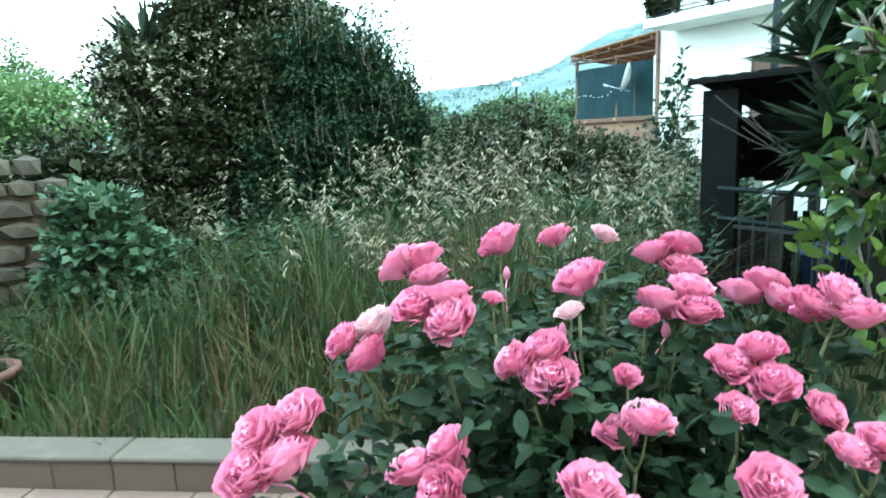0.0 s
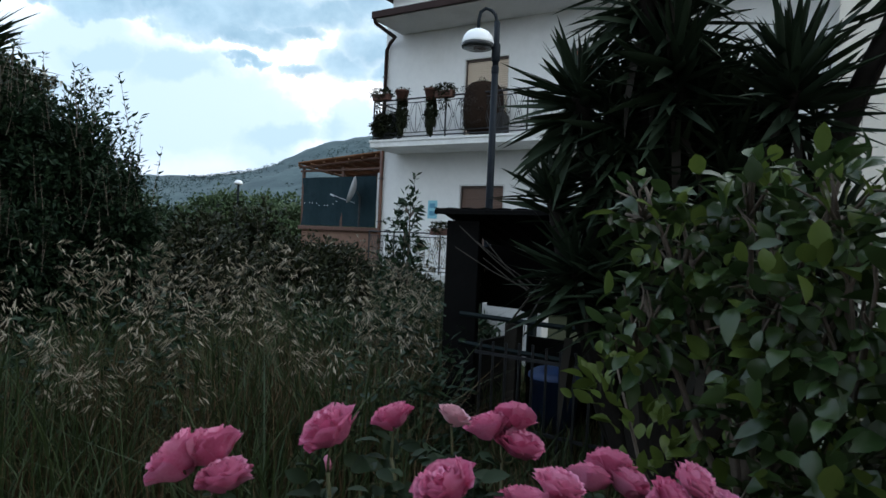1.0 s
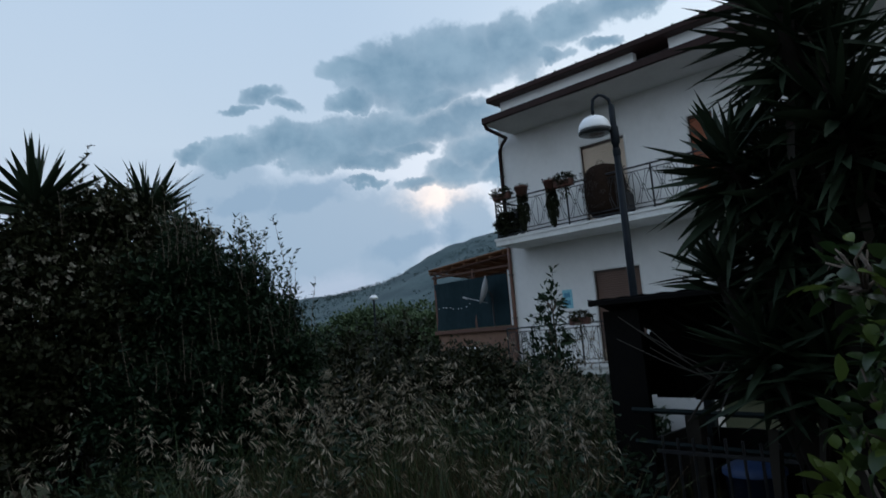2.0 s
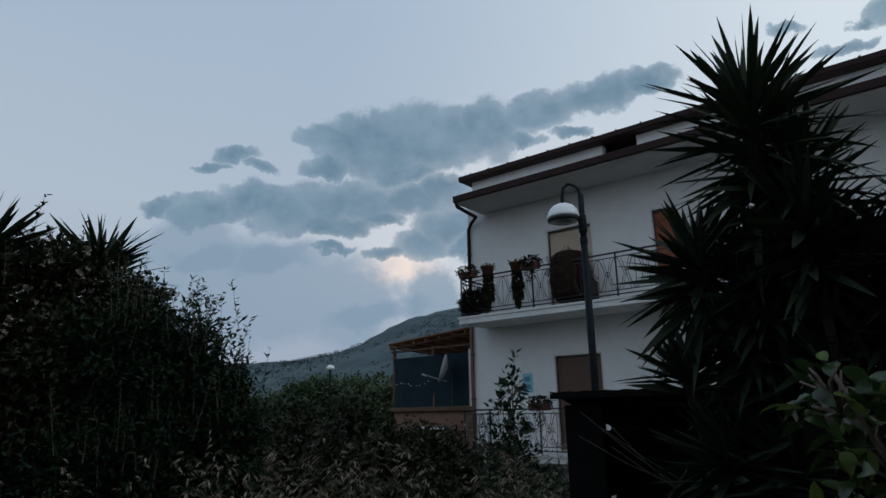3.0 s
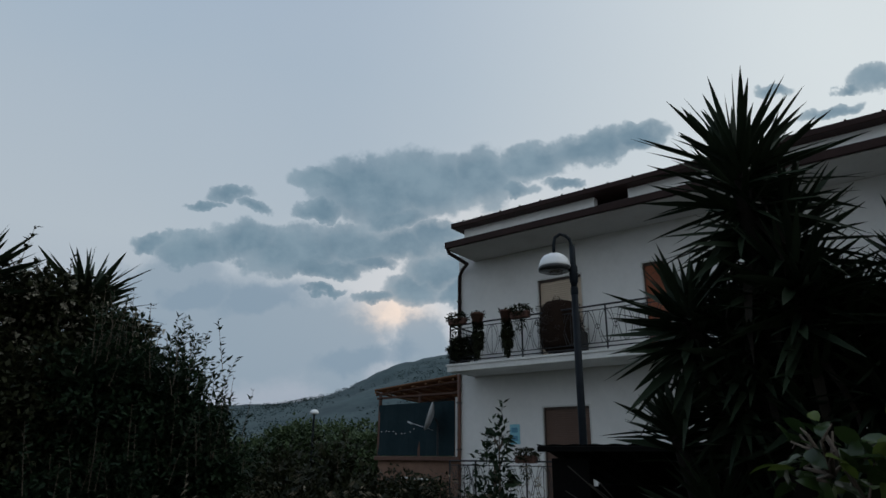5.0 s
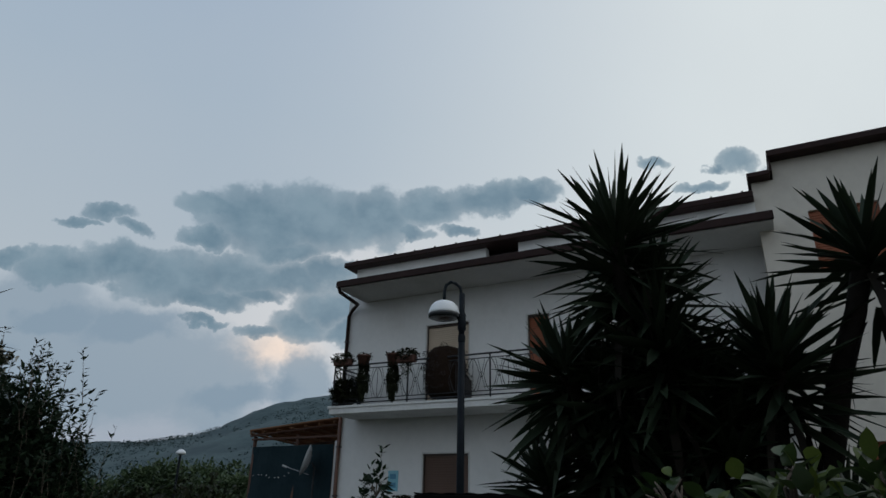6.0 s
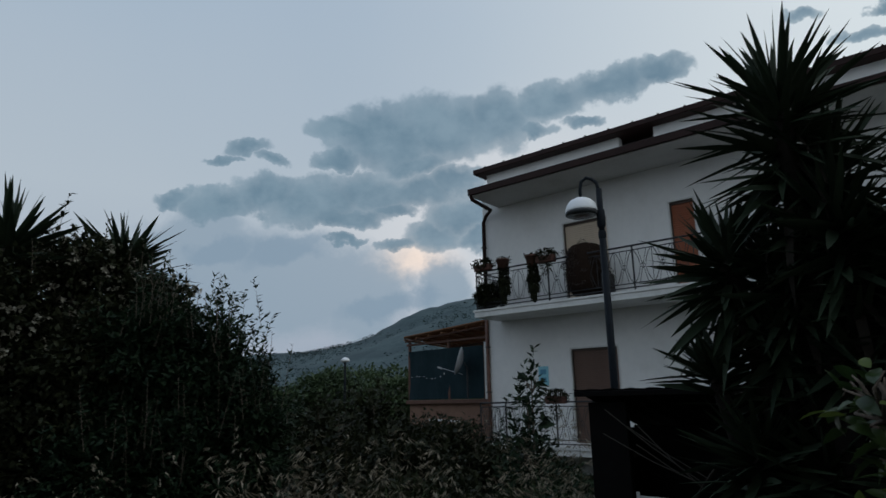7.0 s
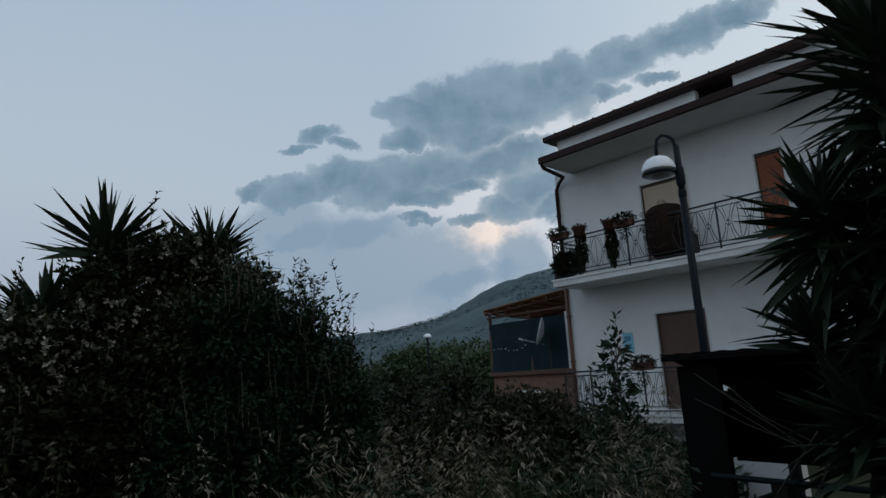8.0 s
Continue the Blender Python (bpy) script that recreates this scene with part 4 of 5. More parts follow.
# ---- balcony plants ----
def planter(at, kind, seed, label):
    rng = np.random.default_rng(seed)
    x, y, z = at
    pot = thing("balcony_planter", at, label, "plant pot", "plants on the balcony")
    if kind == "trough":
        part("trough", Mesh().box((x - 0.09, y - 0.26, z), (x + 0.09, y + 0.26, z + 0.17), 0.02).data("trough", M["terracotta"]), pot)
        p, d = blob_points(rng, [(x, y, z + 0.18, 0.17, 0.31, 0.14)], 750)
        hang, dh = blob_points(rng, [(x - 0.12, y - 0.05, z - 0.1, 0.07, 0.14, 0.25)], 120)
        leaves = join([leaf_arrays(rng, p, d + rng.normal(size=d.shape) * 0.5, 0.06, 0.035), leaf_arrays(rng, hang, dh + (0, 0, -0.6), 0.06, 0.035)])
    elif kind == "trailing":
        part("pot", Mesh().lathe([(0.0, 0), (0.12, 0), (0.17, 0.24), (0.18, 0.24), (0.18, 0.28), (0.15, 0.28), (0.14, 0.2), (0.0, 0.2)], (x, y, z), 16).data("pot", M["terracotta"], True), pot)
        p, d = blob_points(rng, [(x, y, z + 0.25, 0.18, 0.2, 0.08)], 100)
        hang, dh = blob_points(rng, [(x - 0.05, y - 0.04, z - 0.34, 0.11, 0.13, 0.44)], 2000)
        leaves = join([leaf_arrays(rng, p, d, 0.06, 0.035), leaf_arrays(rng, hang, dh + (0, 0, -0.8), 0.07, 0.035)])
    else:
        part("pot", Mesh().lathe([(0.0, 0), (0.16, 0), (0.22, 0.3), (0.23, 0.34), (0.19, 0.34), (0.18, 0.28), (0.0, 0.28)], (x, y, z), 18).data("pot", M["dark_pot"], True), pot)
        p, d = blob_points(rng, [(x, y, z + 0.36, 0.34, 0.42, 0.30)], 3600)
        leaves = leaf_arrays(rng, p, d + rng.normal(size=d.shape) * 0.5, 0.08, 0.045)
    part("leaves", fast_mesh("leaves", *leaves, M["hedge"]), pot, kind="stuff")


planter((12.16, 11.0, 5.08), "trough", 31, "terracotta trough with leafy plant on the balcony rail")
planter((12.16, 10.35, 5.02), "trailing", 32, "terracotta pot with a long dark trailing plant")
planter((12.16, 9.45, 4.98), "trailing", 33, "terracotta pot with trailing greenery on the railing")
planter((12.16, 9.05, 5.02), "trough", 34, "terracotta trough with a thin leafy sprig")
planter((12.36, 10.98, 4.08), "tub", 35, "dark tub with a round bushy plant on the balcony floor")
planter((12.16, 9.0, 1.70), "trough", 36, "terracotta trough on the lower balcony rail")


def build_brown_bush():
    rng = np.random.default_rng(41)
    b = thing("dry_shrub", (12.55, 8.15, 4.07), "tall rounded brown shrub drying in a tub before the door", "shrub")
    part("tub", Mesh().lathe([(0, 0), (0.2, 0), (0.26, 0.32), (0.22, 0.32), (0.2, 0.26), (0, 0.26)], (12.55, 8.15, 4.07), 16).data("tub", M["dark_pot"], True), b)
    # a close clipped dome: a dense inside and a short fur of dry leaves
    dome = [(0.0, 0.10), (0.36, 0.12), (0.47, 0.25), (0.50, 0.60), (0.49, 0.95), (0.45, 1.16), (0.34, 1.28), (0.15, 1.335), (0.0, 1.34)]
    part("inner_growth", Mesh().lathe(dome, (12.55, 8.15, 4.07), 28).data("inner_growth", M["dry_clip"], True), b)
    p, d = blob_points(rng, [(12.55, 8.15, 4.62, 0.46, 0.48, 0.46), (12.55, 8.15, 4.92, 0.46, 0.48, 0.47)], 10000, 0.96)
    part("crown", fast_mesh("crown", *leaf_arrays(rng, p, d * 0.5 + (0, 0, -0.5) + rng.normal(size=d.shape) * 0.25, 0.04, 0.022), M["brown_leaf"]), b, kind="stuff")
    box = single("dark_box", Mesh().box((12.3, 7.5, 4.075), (12.7, 7.68, 4.60), 0.02).data("dark_box", M["void"]), "dark plastic storage box on the balcony", "box")


build_brown_bush()


# ---- woody plants ----
def trunk_mesh(pts, r0, r1, sides=9, seed=0):
    pts = np.asarray(pts, float)
    s = np.linspace(0, 1, 12)
    k = np.linspace(0, 1, len(pts))
    fine = np.stack([np.interp(s, k, pts[:, i]) for i in range(3)], -1)
    rng = np.random.default_rng(seed)
    fine[1:-1] += rng.normal(size=(10, 3)) * r0 * 0.12
    return fine, (r0 + (r1 - r0) * s) * rng.uniform(0.92, 1.08, 12)


def yucca_head(rng, c, n, length, width, low=-0.5, tilt=(0, 0, 1)):
    """A rosette of stiff folded sword blades, fifteen corners each."""
    c, tilt = np.asarray(c, float), unit(np.asarray(tilt, float))
    d = unit(rng.normal(size=(n * 4, 3)))
    d = d[(d @ tilt) > low][:n]
    n = len(d)
    ln = length * rng.uniform(0.72, 1.1, n) * (1 - 0.22 * np.clip(d @ tilt, 0, 1))
    side = unit(np.cross(d, np.array((0, 0, 1.0)) + rng.normal(size=(n, 3)) * 0.4))
    nor = np.cross(side, d)
    nor *= np.where(nor[:, 2:] < 0, -1, 1)
    sag = np.clip(0.45 - d[:, 2], 0, 1) * rng.uniform(0.0, 0.13, n)
    wide = (width * rng.uniform(0.8, 1.2, n))[:, None]
    # the blades leave the stem over a hand's length or two, the lowest first
    root = -tilt * (length * 0.55 * rng.uniform(0.1, 1, n) * np.clip(0.75 - d @ tilt, 0.05, 1))[:, None] + rng.normal(size=(n, 3)) * 0.015
    v = []
    for s, w in ((0.05, 0.62), (0.28, 1.0), (0.58, 0.86), (0.84, 0.42), (1.0, 0.02)):
        mid = c + root + d * (ln * s)[:, None] - np.array((0, 0, 1.0)) * (sag * ln * s**2.2)[:, None]
        off = side * wide * w / 2
        v += [mid - off + nor * wide * 0.2 * w, mid, mid + off + nor * wide * 0.2 * w]
    return np.stack(v, 1)


BLADE_FACES = np.array([(i * 3 + j, i * 3 + j + 1, i * 3 + j + 4, i * 3 + j + 3) for i in range(4) for j in (0, 1)])


def dead_skirt(rng, c, n, length, width, r):
    """Dry blades that hang down round the stem."""
    th = rng.uniform(0, 2 * math.pi, n)
    rad = np.stack([np.cos(th), np.sin(th), np.zeros(n)], -1)
    p = np.asarray(c, float) + rad * r + np.stack([np.zeros(n), np.zeros(n), rng.uniform(-0.5, 0.1, n)], -1)
    side = np.stack([-np.sin(th), np.cos(th), np.zeros(n)], -1)
    ln = length * rng.uniform(0.6, 1.1, n)
    out = rng.uniform(0.1, 0.55, n)
    v = []
    for s, w in ((0.0, 1.0), (0.35, 0.9), (0.7, 0.6), (1.0, 0.1)):
        mid = p + rad * (out * ln * np.sin(s * 1.8))[:, None] - np.array((0, 0, 1.0)) * (ln * s)[:, None]
        v += [mid - side * width * w / 2, mid + side * width * w / 2]
    v = np.stack(v, 1).reshape(-1, 3)
    f = (np.array([(i * 2, i * 2 + 1, i * 2 + 3, i * 2 + 2) for i in range(3)])[None] + (np.arange(n) * 8)[:, None, None]).reshape(-1, 4)
    return v, f


def build_yucca(name, label, base, stems, seed, width):
    """stems: (x, y, z of the head, blades, blade length, lowest blade, dry blades, whether its blades are set one by one)."""
    rng = np.random.default_rng(seed)
    y = thing(name, base, label, "tree")
    for k, (cx, cy, cz, n, ln, low, dry, apart) in enumerate(stems):
        foot = np.array(base) + (rng.normal() * 0.08, rng.normal() * 0.08, -0.05)
        pts = [foot, foot * 0.55 + np.array((cx, cy, cz)) * 0.45 + (0, 0, -0.2), (cx, cy, cz)]
        fine, rad = trunk_mesh(pts, 0.10, 0.055, seed=seed + k)
        st = part("stem", Mesh().tube(fine, rad, 9).data("stem", M["yucca_bark"], True), y)
        v = yucca_head(rng, (cx, cy, cz), n, ln, width, low)
        if apart:
            for blade in v:
                part("blade", fast_mesh("blade", blade, BLADE_FACES, M["yucca"]), st)
        else:
            f = (BLADE_FACES[None] + (np.arange(len(v)) * 15)[:, None, None]).reshape(-1, 4)
            part("leaf_head", fast_mesh("leaf_head", v.reshape(-1, 3), f, M["yucca"]), st, "rosette of stiff dark green blades", "stuff")
        if dry:
            part("dry_skirt", fast_mesh("dry_skirt", *dead_skirt(rng, (cx, cy, cz - 0.1), dry, ln * 1.0, width, 0.08), M["yucca_dead"]), st, "hanging dry blades", "stuff")


build_yucca("yucca_tree", "tall many-headed yucca with stiff dark green blades", (3.95, 1.25, 0.05), [
    (3.70, 1.40, 3.50, 84, 0.68, -0.3, 0, True),
    (3.75, 1.41, 3.32, 78, 0.62, -0.8, 8, True),
    (3.90, 1.25, 3.10, 120, 0.58, -0.7, 8, False),
    (3.76, 1.82, 2.63, 112, 0.57, -0.85, 0, True),
    (3.90, 1.66, 2.58, 50, 0.42, 0.1, 0, False),
    (3.98, 0.62, 2.70, 120, 0.58, -0.5, 8, False),
    (3.76, 1.20, 2.75, 150, 0.6, -0.6, 8, False),
    (3.75, 1.96, 1.95, 80, 0.46, 0.0, 0, False),
    (3.68, 1.75, 1.50, 120, 0.5, -0.6, 6, False),
    (3.88, 1.50, 2.50, 165, 0.56, -0.7, 10, False),
    (3.96, 1.07, 2.48, 165, 0.58, -0.7, 10, False),
    (3.87, 1.61, 2.12, 165, 0.5, -0.6, 8, False),
    (3.87, 1.23, 2.05, 165, 0.58, -0.6, 10, False),
    (3.92, 0.91, 2.16, 165, 0.58, -0.6, 10, False),
    (3.95, 0.06, 3.22, 90, 0.62, -0.6, 8, False),
    (3.89, 0.61, 2.55, 90, 0.6, -0.6, 8, False),
    (3.80, 1.45, 1.45, 110, 0.55, -0.6, 8, False),
    (3.85, 1.00, 1.45, 110, 0.55, -0.5, 10, False),
    (3.9, 0.40, 1.75, 100, 0.58, -0.5, 10, False),
], 51, 0.053)
build_yucca("yucca_tree", "old yucca with spiky heads rising out of climbing roses", (1.7, 8.3, 0.05), [
    (1.26, 8.10, 3.46, 84, 0.98, -0.35, 6, True),
    (2.34, 7.90, 3.42, 74, 0.84, -0.3, 6, True),
    (0.72, 8.12, 2.70, 60, 0.78, 0.0, 10, False),
    (1.95, 8.3, 2.9, 60, 0.7, -0.6, 30, False),
], 52, 0.075)


def build_crown_plant(name, label, category, blobs, n, leaf, width, mat, seed, stems=(), shoot=None, out=0.6, stem_r=0.03, flowers=0, group="", fill=0.3):
    """A shrub: stems, a leafy crown in lumps, optional twigs that stand out of it, optional pale blossom."""
    rng = np.random.default_rng(seed)
    blobs = np.asarray(blobs, float)
    c = blobs[:, :3].mean(0)
    ob = thing(name, (c[0], c[1], 0.05), label, category, group)
    st = Mesh()
    for k, bl in enumerate(blobs):
        foot = np.array((c[0] + (bl[0] - c[0]) * 0.35, c[1] + (bl[1] - c[1]) * 0.35, 0.02))
        fine, rad = trunk_mesh([foot, foot * 0.4 + bl[:3] * 0.6, bl[:3] + (0, 0, bl[5] * 0.5)], stem_r, stem_r * 0.3, seed=seed + k)
        st.tube(fine, rad, 6)
        for _ in range(5):
            e = bl[:3] + unit(rng.normal(size=3)) * bl[3:6] * 0.85
            st.tube([bl[:3] - (0, 0, bl[5] * 0.3), (bl[:3] + e) / 2 + rng.normal(size=3) * 0.04, e], [stem_r * 0.45, stem_r * 0.3, stem_r * 0.12], 5)
    p, d = blob_points(rng, blobs, n)
    arr = [leaf_arrays(rng, p, d * out + rng.normal(size=d.shape) * 0.6 + (0, 0, 0.15), leaf, width)]
    # the dense, dark inside of the bush
    p, d = blob_points(rng, blobs * np.array((1, 1, 1, 0.68, 0.68, 0.68)), int(n * fill), 0.15)
    arr.append(leaf_arrays(rng, p, d + rng.normal(size=d.shape) * 0.8, leaf * 1.9, width * 2.4))
    if shoot:
        k, lo, hi = shoot
        b, up = blob_points(rng, blobs, k * 4, 0.9)
        keep = up[:, 2] > 0.25
        b = b[keep][:k]
        leaves, tw = shoots(rng, b - (0, 0, 0.1), rng.uniform(lo, hi, len(b)), leaf * 0.9, width * 0.8, step=leaf * 0.35)
        arr.append(leaves)
        part("twig_growth", tw.data("twig_growth", M["bark"]), ob, kind="stuff")
    part("branchwork", st.data("branchwork", M["bark"]), ob, kind="stuff")
    part("crown", fast_mesh("crown", *join(arr), M[mat]), ob, kind="stuff")
    if flowers:
        b, up = blob_points(rng, blobs[:4], flowers, 0.95)
        arrs = []
        for q, w in zip(b, up):
            k = 7
            arrs.append(leaf_arrays(rng, np.repeat(q[None], k, 0) + rng.normal(size=(k, 3)) * 0.012, rng.normal(size=(k, 3)) + w * 0.6, 0.042, 0.038))
        part("blossom", fast_mesh("blossom", *join(arrs), M["blossom"]), ob, "small white blossom", "stuff")
    return ob


# the dark mass at the garden's end
build_crown_plant("climbing_rose", "rambling white rose smothering the old yucca", "shrub",
                  [(1.86, 7.78, 3.28, 0.42, 0.5, 0.36), (2.45, 7.45, 2.85, 0.52, 0.5, 0.42), (1.40, 7.80, 2.50, 0.55, 0.6, 0.46), (0.62, 7.75, 2.25, 0.60, 0.6, 0.5), (1.20, 7.80, 2.92, 0.40, 0.45, 0.40), (1.98, 7.4, 2.0, 0.85, 0.7, 0.85), (0.95, 7.55, 1.35, 0.85, 0.7, 0.80)],
                  26000, 0.075, 0.042, "rambler", 61, flowers=700, shoot=(46, 0.2, 0.6), stem_r=0.035)
build_crown_plant("laurel_bush", "tall dense laurel bush with upright leafy shoots", "bush",
                  [(2.75, 6.6, 2.0, 0.58, 0.6, 0.82), (2.35, 6.9, 2.25, 0.55, 0.55, 0.72), (3.05, 6.35, 1.5, 0.48, 0.55, 0.72), (2.7, 6.4, 1.1, 0.75, 0.6, 0.8), (2.0, 6.8, 1.2, 0.6, 0.5, 0.7)],
                  24000, 0.075, 0.03, "laurel", 62, shoot=(180, 0.25, 0.62), stem_r=0.04)
build_crown_plant("ivy_mound", "rounded mound of ivy and hydrangea leaves", "bush",
                  [(-0.06, 5.2, 0.78, 0.36, 0.36, 0.52), (0.18, 5.1, 0.52, 0.32, 0.34, 0.44), (-0.2, 5.3, 0.45, 0.3, 0.35, 0.46)],
                  5200, 0.085, 0.07, "ivy", 63)
build_crown_plant("hedge_bush", "loose dark hedge bush with small leaves", "bush",
                  [(-0.9, 6.6, 1.0, 0.7, 0.5, 0.65), (-0.2, 6.9, 1.2, 0.6, 0.5, 0.6), (-1.6, 6.4, 0.9, 0.6, 0.5, 0.6), (0.3, 6.4, 0.55, 0.6, 0.45, 0.6), (-0.45, 6.3, 0.5, 0.6, 0.45, 0.55)],
                  9000, 0.08, 0.045, "hedge", 64, shoot=(20, 0.2, 0.4), flowers=14)
HEDGE = [(4.1, 6.6, 0.75), (4.9, 7.6, 0.95), (5.6, 8.6, 1.15), (6.1, 7.2, 0.8), (6.9, 8.2, 0.95), (5.3, 6.0, 0.6), (8.4, 8.8, 0.9), (7.4, 9.6, 1.3), (9.6, 9.6, 0.9), (8.9, 7.4, 0.7)]
for k, (hx, hy, hz) in enumerate(HEDGE):
    build_crown_plant("hedge_bush", "dark unclipped garden hedge bush", "bush",
                      [(hx, hy, hz * 0.85, 0.62, 0.6, hz * 0.85), (hx + 0.45, hy - 0.3, hz * 0.6, 0.5, 0.5, hz * 0.62), (hx - 0.4, hy + 0.35, hz * 0.7, 0.5, 0.5, hz * 0.7)],
                      3600, 0.10, 0.055, "hedge", 70 + k, shoot=(14, 0.15, 0.4), group="garden hedge")
for k, (hx, hy, hz) in enumerate([(5.6, 4.6, 0.55), (6.6, 4.9, 0.6), (7.4, 6.2, 0.6), (4.6, 4.6, 0.5)]):
    build_crown_plant("low_bush", "low leafy bush among the weeds", "bush",
                      [(hx, hy, hz * 0.8, 0.55, 0.5, hz * 0.8), (hx + 0.35, hy - 0.25, hz * 0.6, 0.4, 0.4, hz * 0.6)], 2400, 0.10, 0.05, "laurel", 90 + k, shoot=(16, 0.15, 0.35), group="low bushes")
build_crown_plant("camellia", "slender young evergreen tree with glossy oval leaves", "tree",
                  [(6.9, 5.66, 2.0, 0.15, 0.14, 0.30), (6.86, 5.72, 1.6, 0.25, 0.24, 0.36), (6.84, 5.75, 1.15, 0.33, 0.32, 0.40), (6.95, 5.6, 0.7, 0.38, 0.38, 0.4)],
                  760, 0.115, 0.062, "laurel", 101, shoot=(14, 0.15, 0.45), stem_r=0.025, fill=0.05)


def build_far_trees():
    spots = [(-3.5, 30, 4.3, 3.2), (0.5, 31, 4.0, 3.4), (-7.0, 29, 4.5, 3.4), (-5.4, 38, 7.0, 3.8), (-1.2, 40, 6.0, 3.4), (3.6, 33, 3.4, 3.0), (8, 36, 2.8, 3.0), (13, 34, 2.4, 2.6), (17.5, 31, 3.0, 2.3), (20.5, 29.5, 3.2, 2.4), (23.5, 28, 3.4, 2.6),
             (27, 27, 3.6, 2.8), (18.8, 24, 2.4, 1.7), (22, 23.5, 2.8, 1.8), (31, 30, 3.2, 3.0), (12, 26, 1.6, 1.7), (8, 24, 1.3, 1.6), (4, 22, 1.5, 1.7)]
    for k, (x, y, h, r) in enumerate(spots):
        rng = np.random.default_rng(200 + k)
        tr = thing("tree", (x, y, 0), "distant broadleaf tree with an uneven crown", "tree", "trees beyond the garden")
        fine, rad = trunk_mesh([(x, y, -0.05), (x + 0.1, y, h * 0.4), (x, y, h * 0.8)], 0.16, 0.06, seed=k)
        part("trunk", Mesh().tube(fine, rad, 7).data("trunk", M["bark"]), tr)
        blobs = [(x + rng.normal() * r * 0.4, y + rng.normal() * r * 0.4, h * rng.uniform(0.45, 0.85), r * rng.uniform(0.4, 0.65), r * rng.uniform(0.4, 0.65), h * rng.uniform(0.22, 0.34)) for _ in range(7)]
        p, d = blob_points(rng, blobs, 5200, 0.6)
        p[:, 2] = np.maximum(p[:, 2], 0.1)
        # crowns at the left stand for a sunlit slope and take the brighter green
        part("crown", fast_mesh("crown", *leaf_arrays(rng, p, d + rng.normal(size=d.shape) * 0.6, 0.22, 0.15), M["tree_far_sunlit"] if x < 5 and y < 35 else M["tree_far"]), tr, kind="stuff")


build_far_trees()


# ---- the broad-leaved shrub by the path ----
def build_citrus():
    rng = np.random.default_rng(111)
    ob = thing("evergreen_shrub", (2.35, 0.55, 0.05), "glossy evergreen shrub with broad leaves and yellow-green new growth", "shrub")
    blobs = np.array([(2.24, 0.42, 1.56, 0.30, 0.28, 0.34), (2.28, 0.74, 1.62, 0.20, 0.18, 0.20), (2.02, 0.18, 1.40, 0.34, 0.34, 0.42),
                      (2.24, 0.30, 1.02, 0.34, 0.32, 0.44), (2.08, 0.0, 0.85, 0.42, 0.38, 0.5), (2.46, 0.32, 0.5, 0.44, 0.44, 0.45), (1.98, -0.2, 1.55, 0.36, 0.34, 0.42), (2.28, 0.52, 1.82, 0.13, 0.13, 0.14), (2.15, 0.25, 1.80, 0.16, 0.16, 0.16), (2.27, 0.88, 1.80, 0.13, 0.13, 0.12), (2.2, 0.85, 1.35, 0.16, 0.16, 0.2)])
    st = Mesh()
    for k, bl in enumerate(blobs):
        fine, rad = trunk_mesh([(2.35 + rng.normal() * 0.05, 0.5 + rng.normal() * 0.05, 0.0), (2.3, 0.5, bl[2] * 0.5), bl[:3] + (0, 0, bl[5] * 0.6)], 0.028, 0.007, seed=300 + k)
        st.tube(fine, rad, 7)
        for _ in range(9):
            e = bl[:3] + unit(rng.normal(size=3) + (0, 0, 0.4)) * bl[3:6] * 0.95
            st.tube([bl[:3] - (0, 0, bl[5] * 0.4), (bl[:3] + e) / 2 + rng.normal(size=3) * 0.03, e], [0.009, 0.006, 0.003], 5)
    part("branchwork", st.data("branchwork", M["bark"], True), ob, kind="stuff")
    p, d = blob_points(rng, blobs, 2700, 0.45)
    part("leaves", fast_mesh("leaves", *oval_leaves(rng, p, d * 0.8 + rng.normal(size=d.shape) * 0.5 + (0, 0, 0.1), 0.092, 0.052, 0.1, 0.5), M["citrus"]), ob, kind="stuff")
    st2 = Mesh().tube([(2.35, 0.6, 0.3), (2.42, 0.9, 0.8), (2.45, 1.02, 1.15)], [0.012, 0.008, 0.004], 6)
    part("side_branch", st2.data("side_branch", M["bark"], True), ob)
    p, d = blob_points(rng, blobs, 520, 0.95)
    p2, d2 = blob_points(rng, [(2.45, 1.02, 1.08, 0.17, 0.17, 0.16), (2.4, 0.85, 0.85, 0.2, 0.2, 0.2)], 110, 0.4)
    p, d = np.concatenate([p, p2]), np.concatenate([d, d2])
    part("young_leaves", fast_mesh("young_leaves", *oval_leaves(rng, p, d * 0.6 + (0, 0, 0.7) + rng.normal(size=d.shape) * 0.35, 0.085, 0.05, 0.1, 0.35), M["citrus_young"]), ob, "yellow-green young leaves", "stuff")


build_citrus()


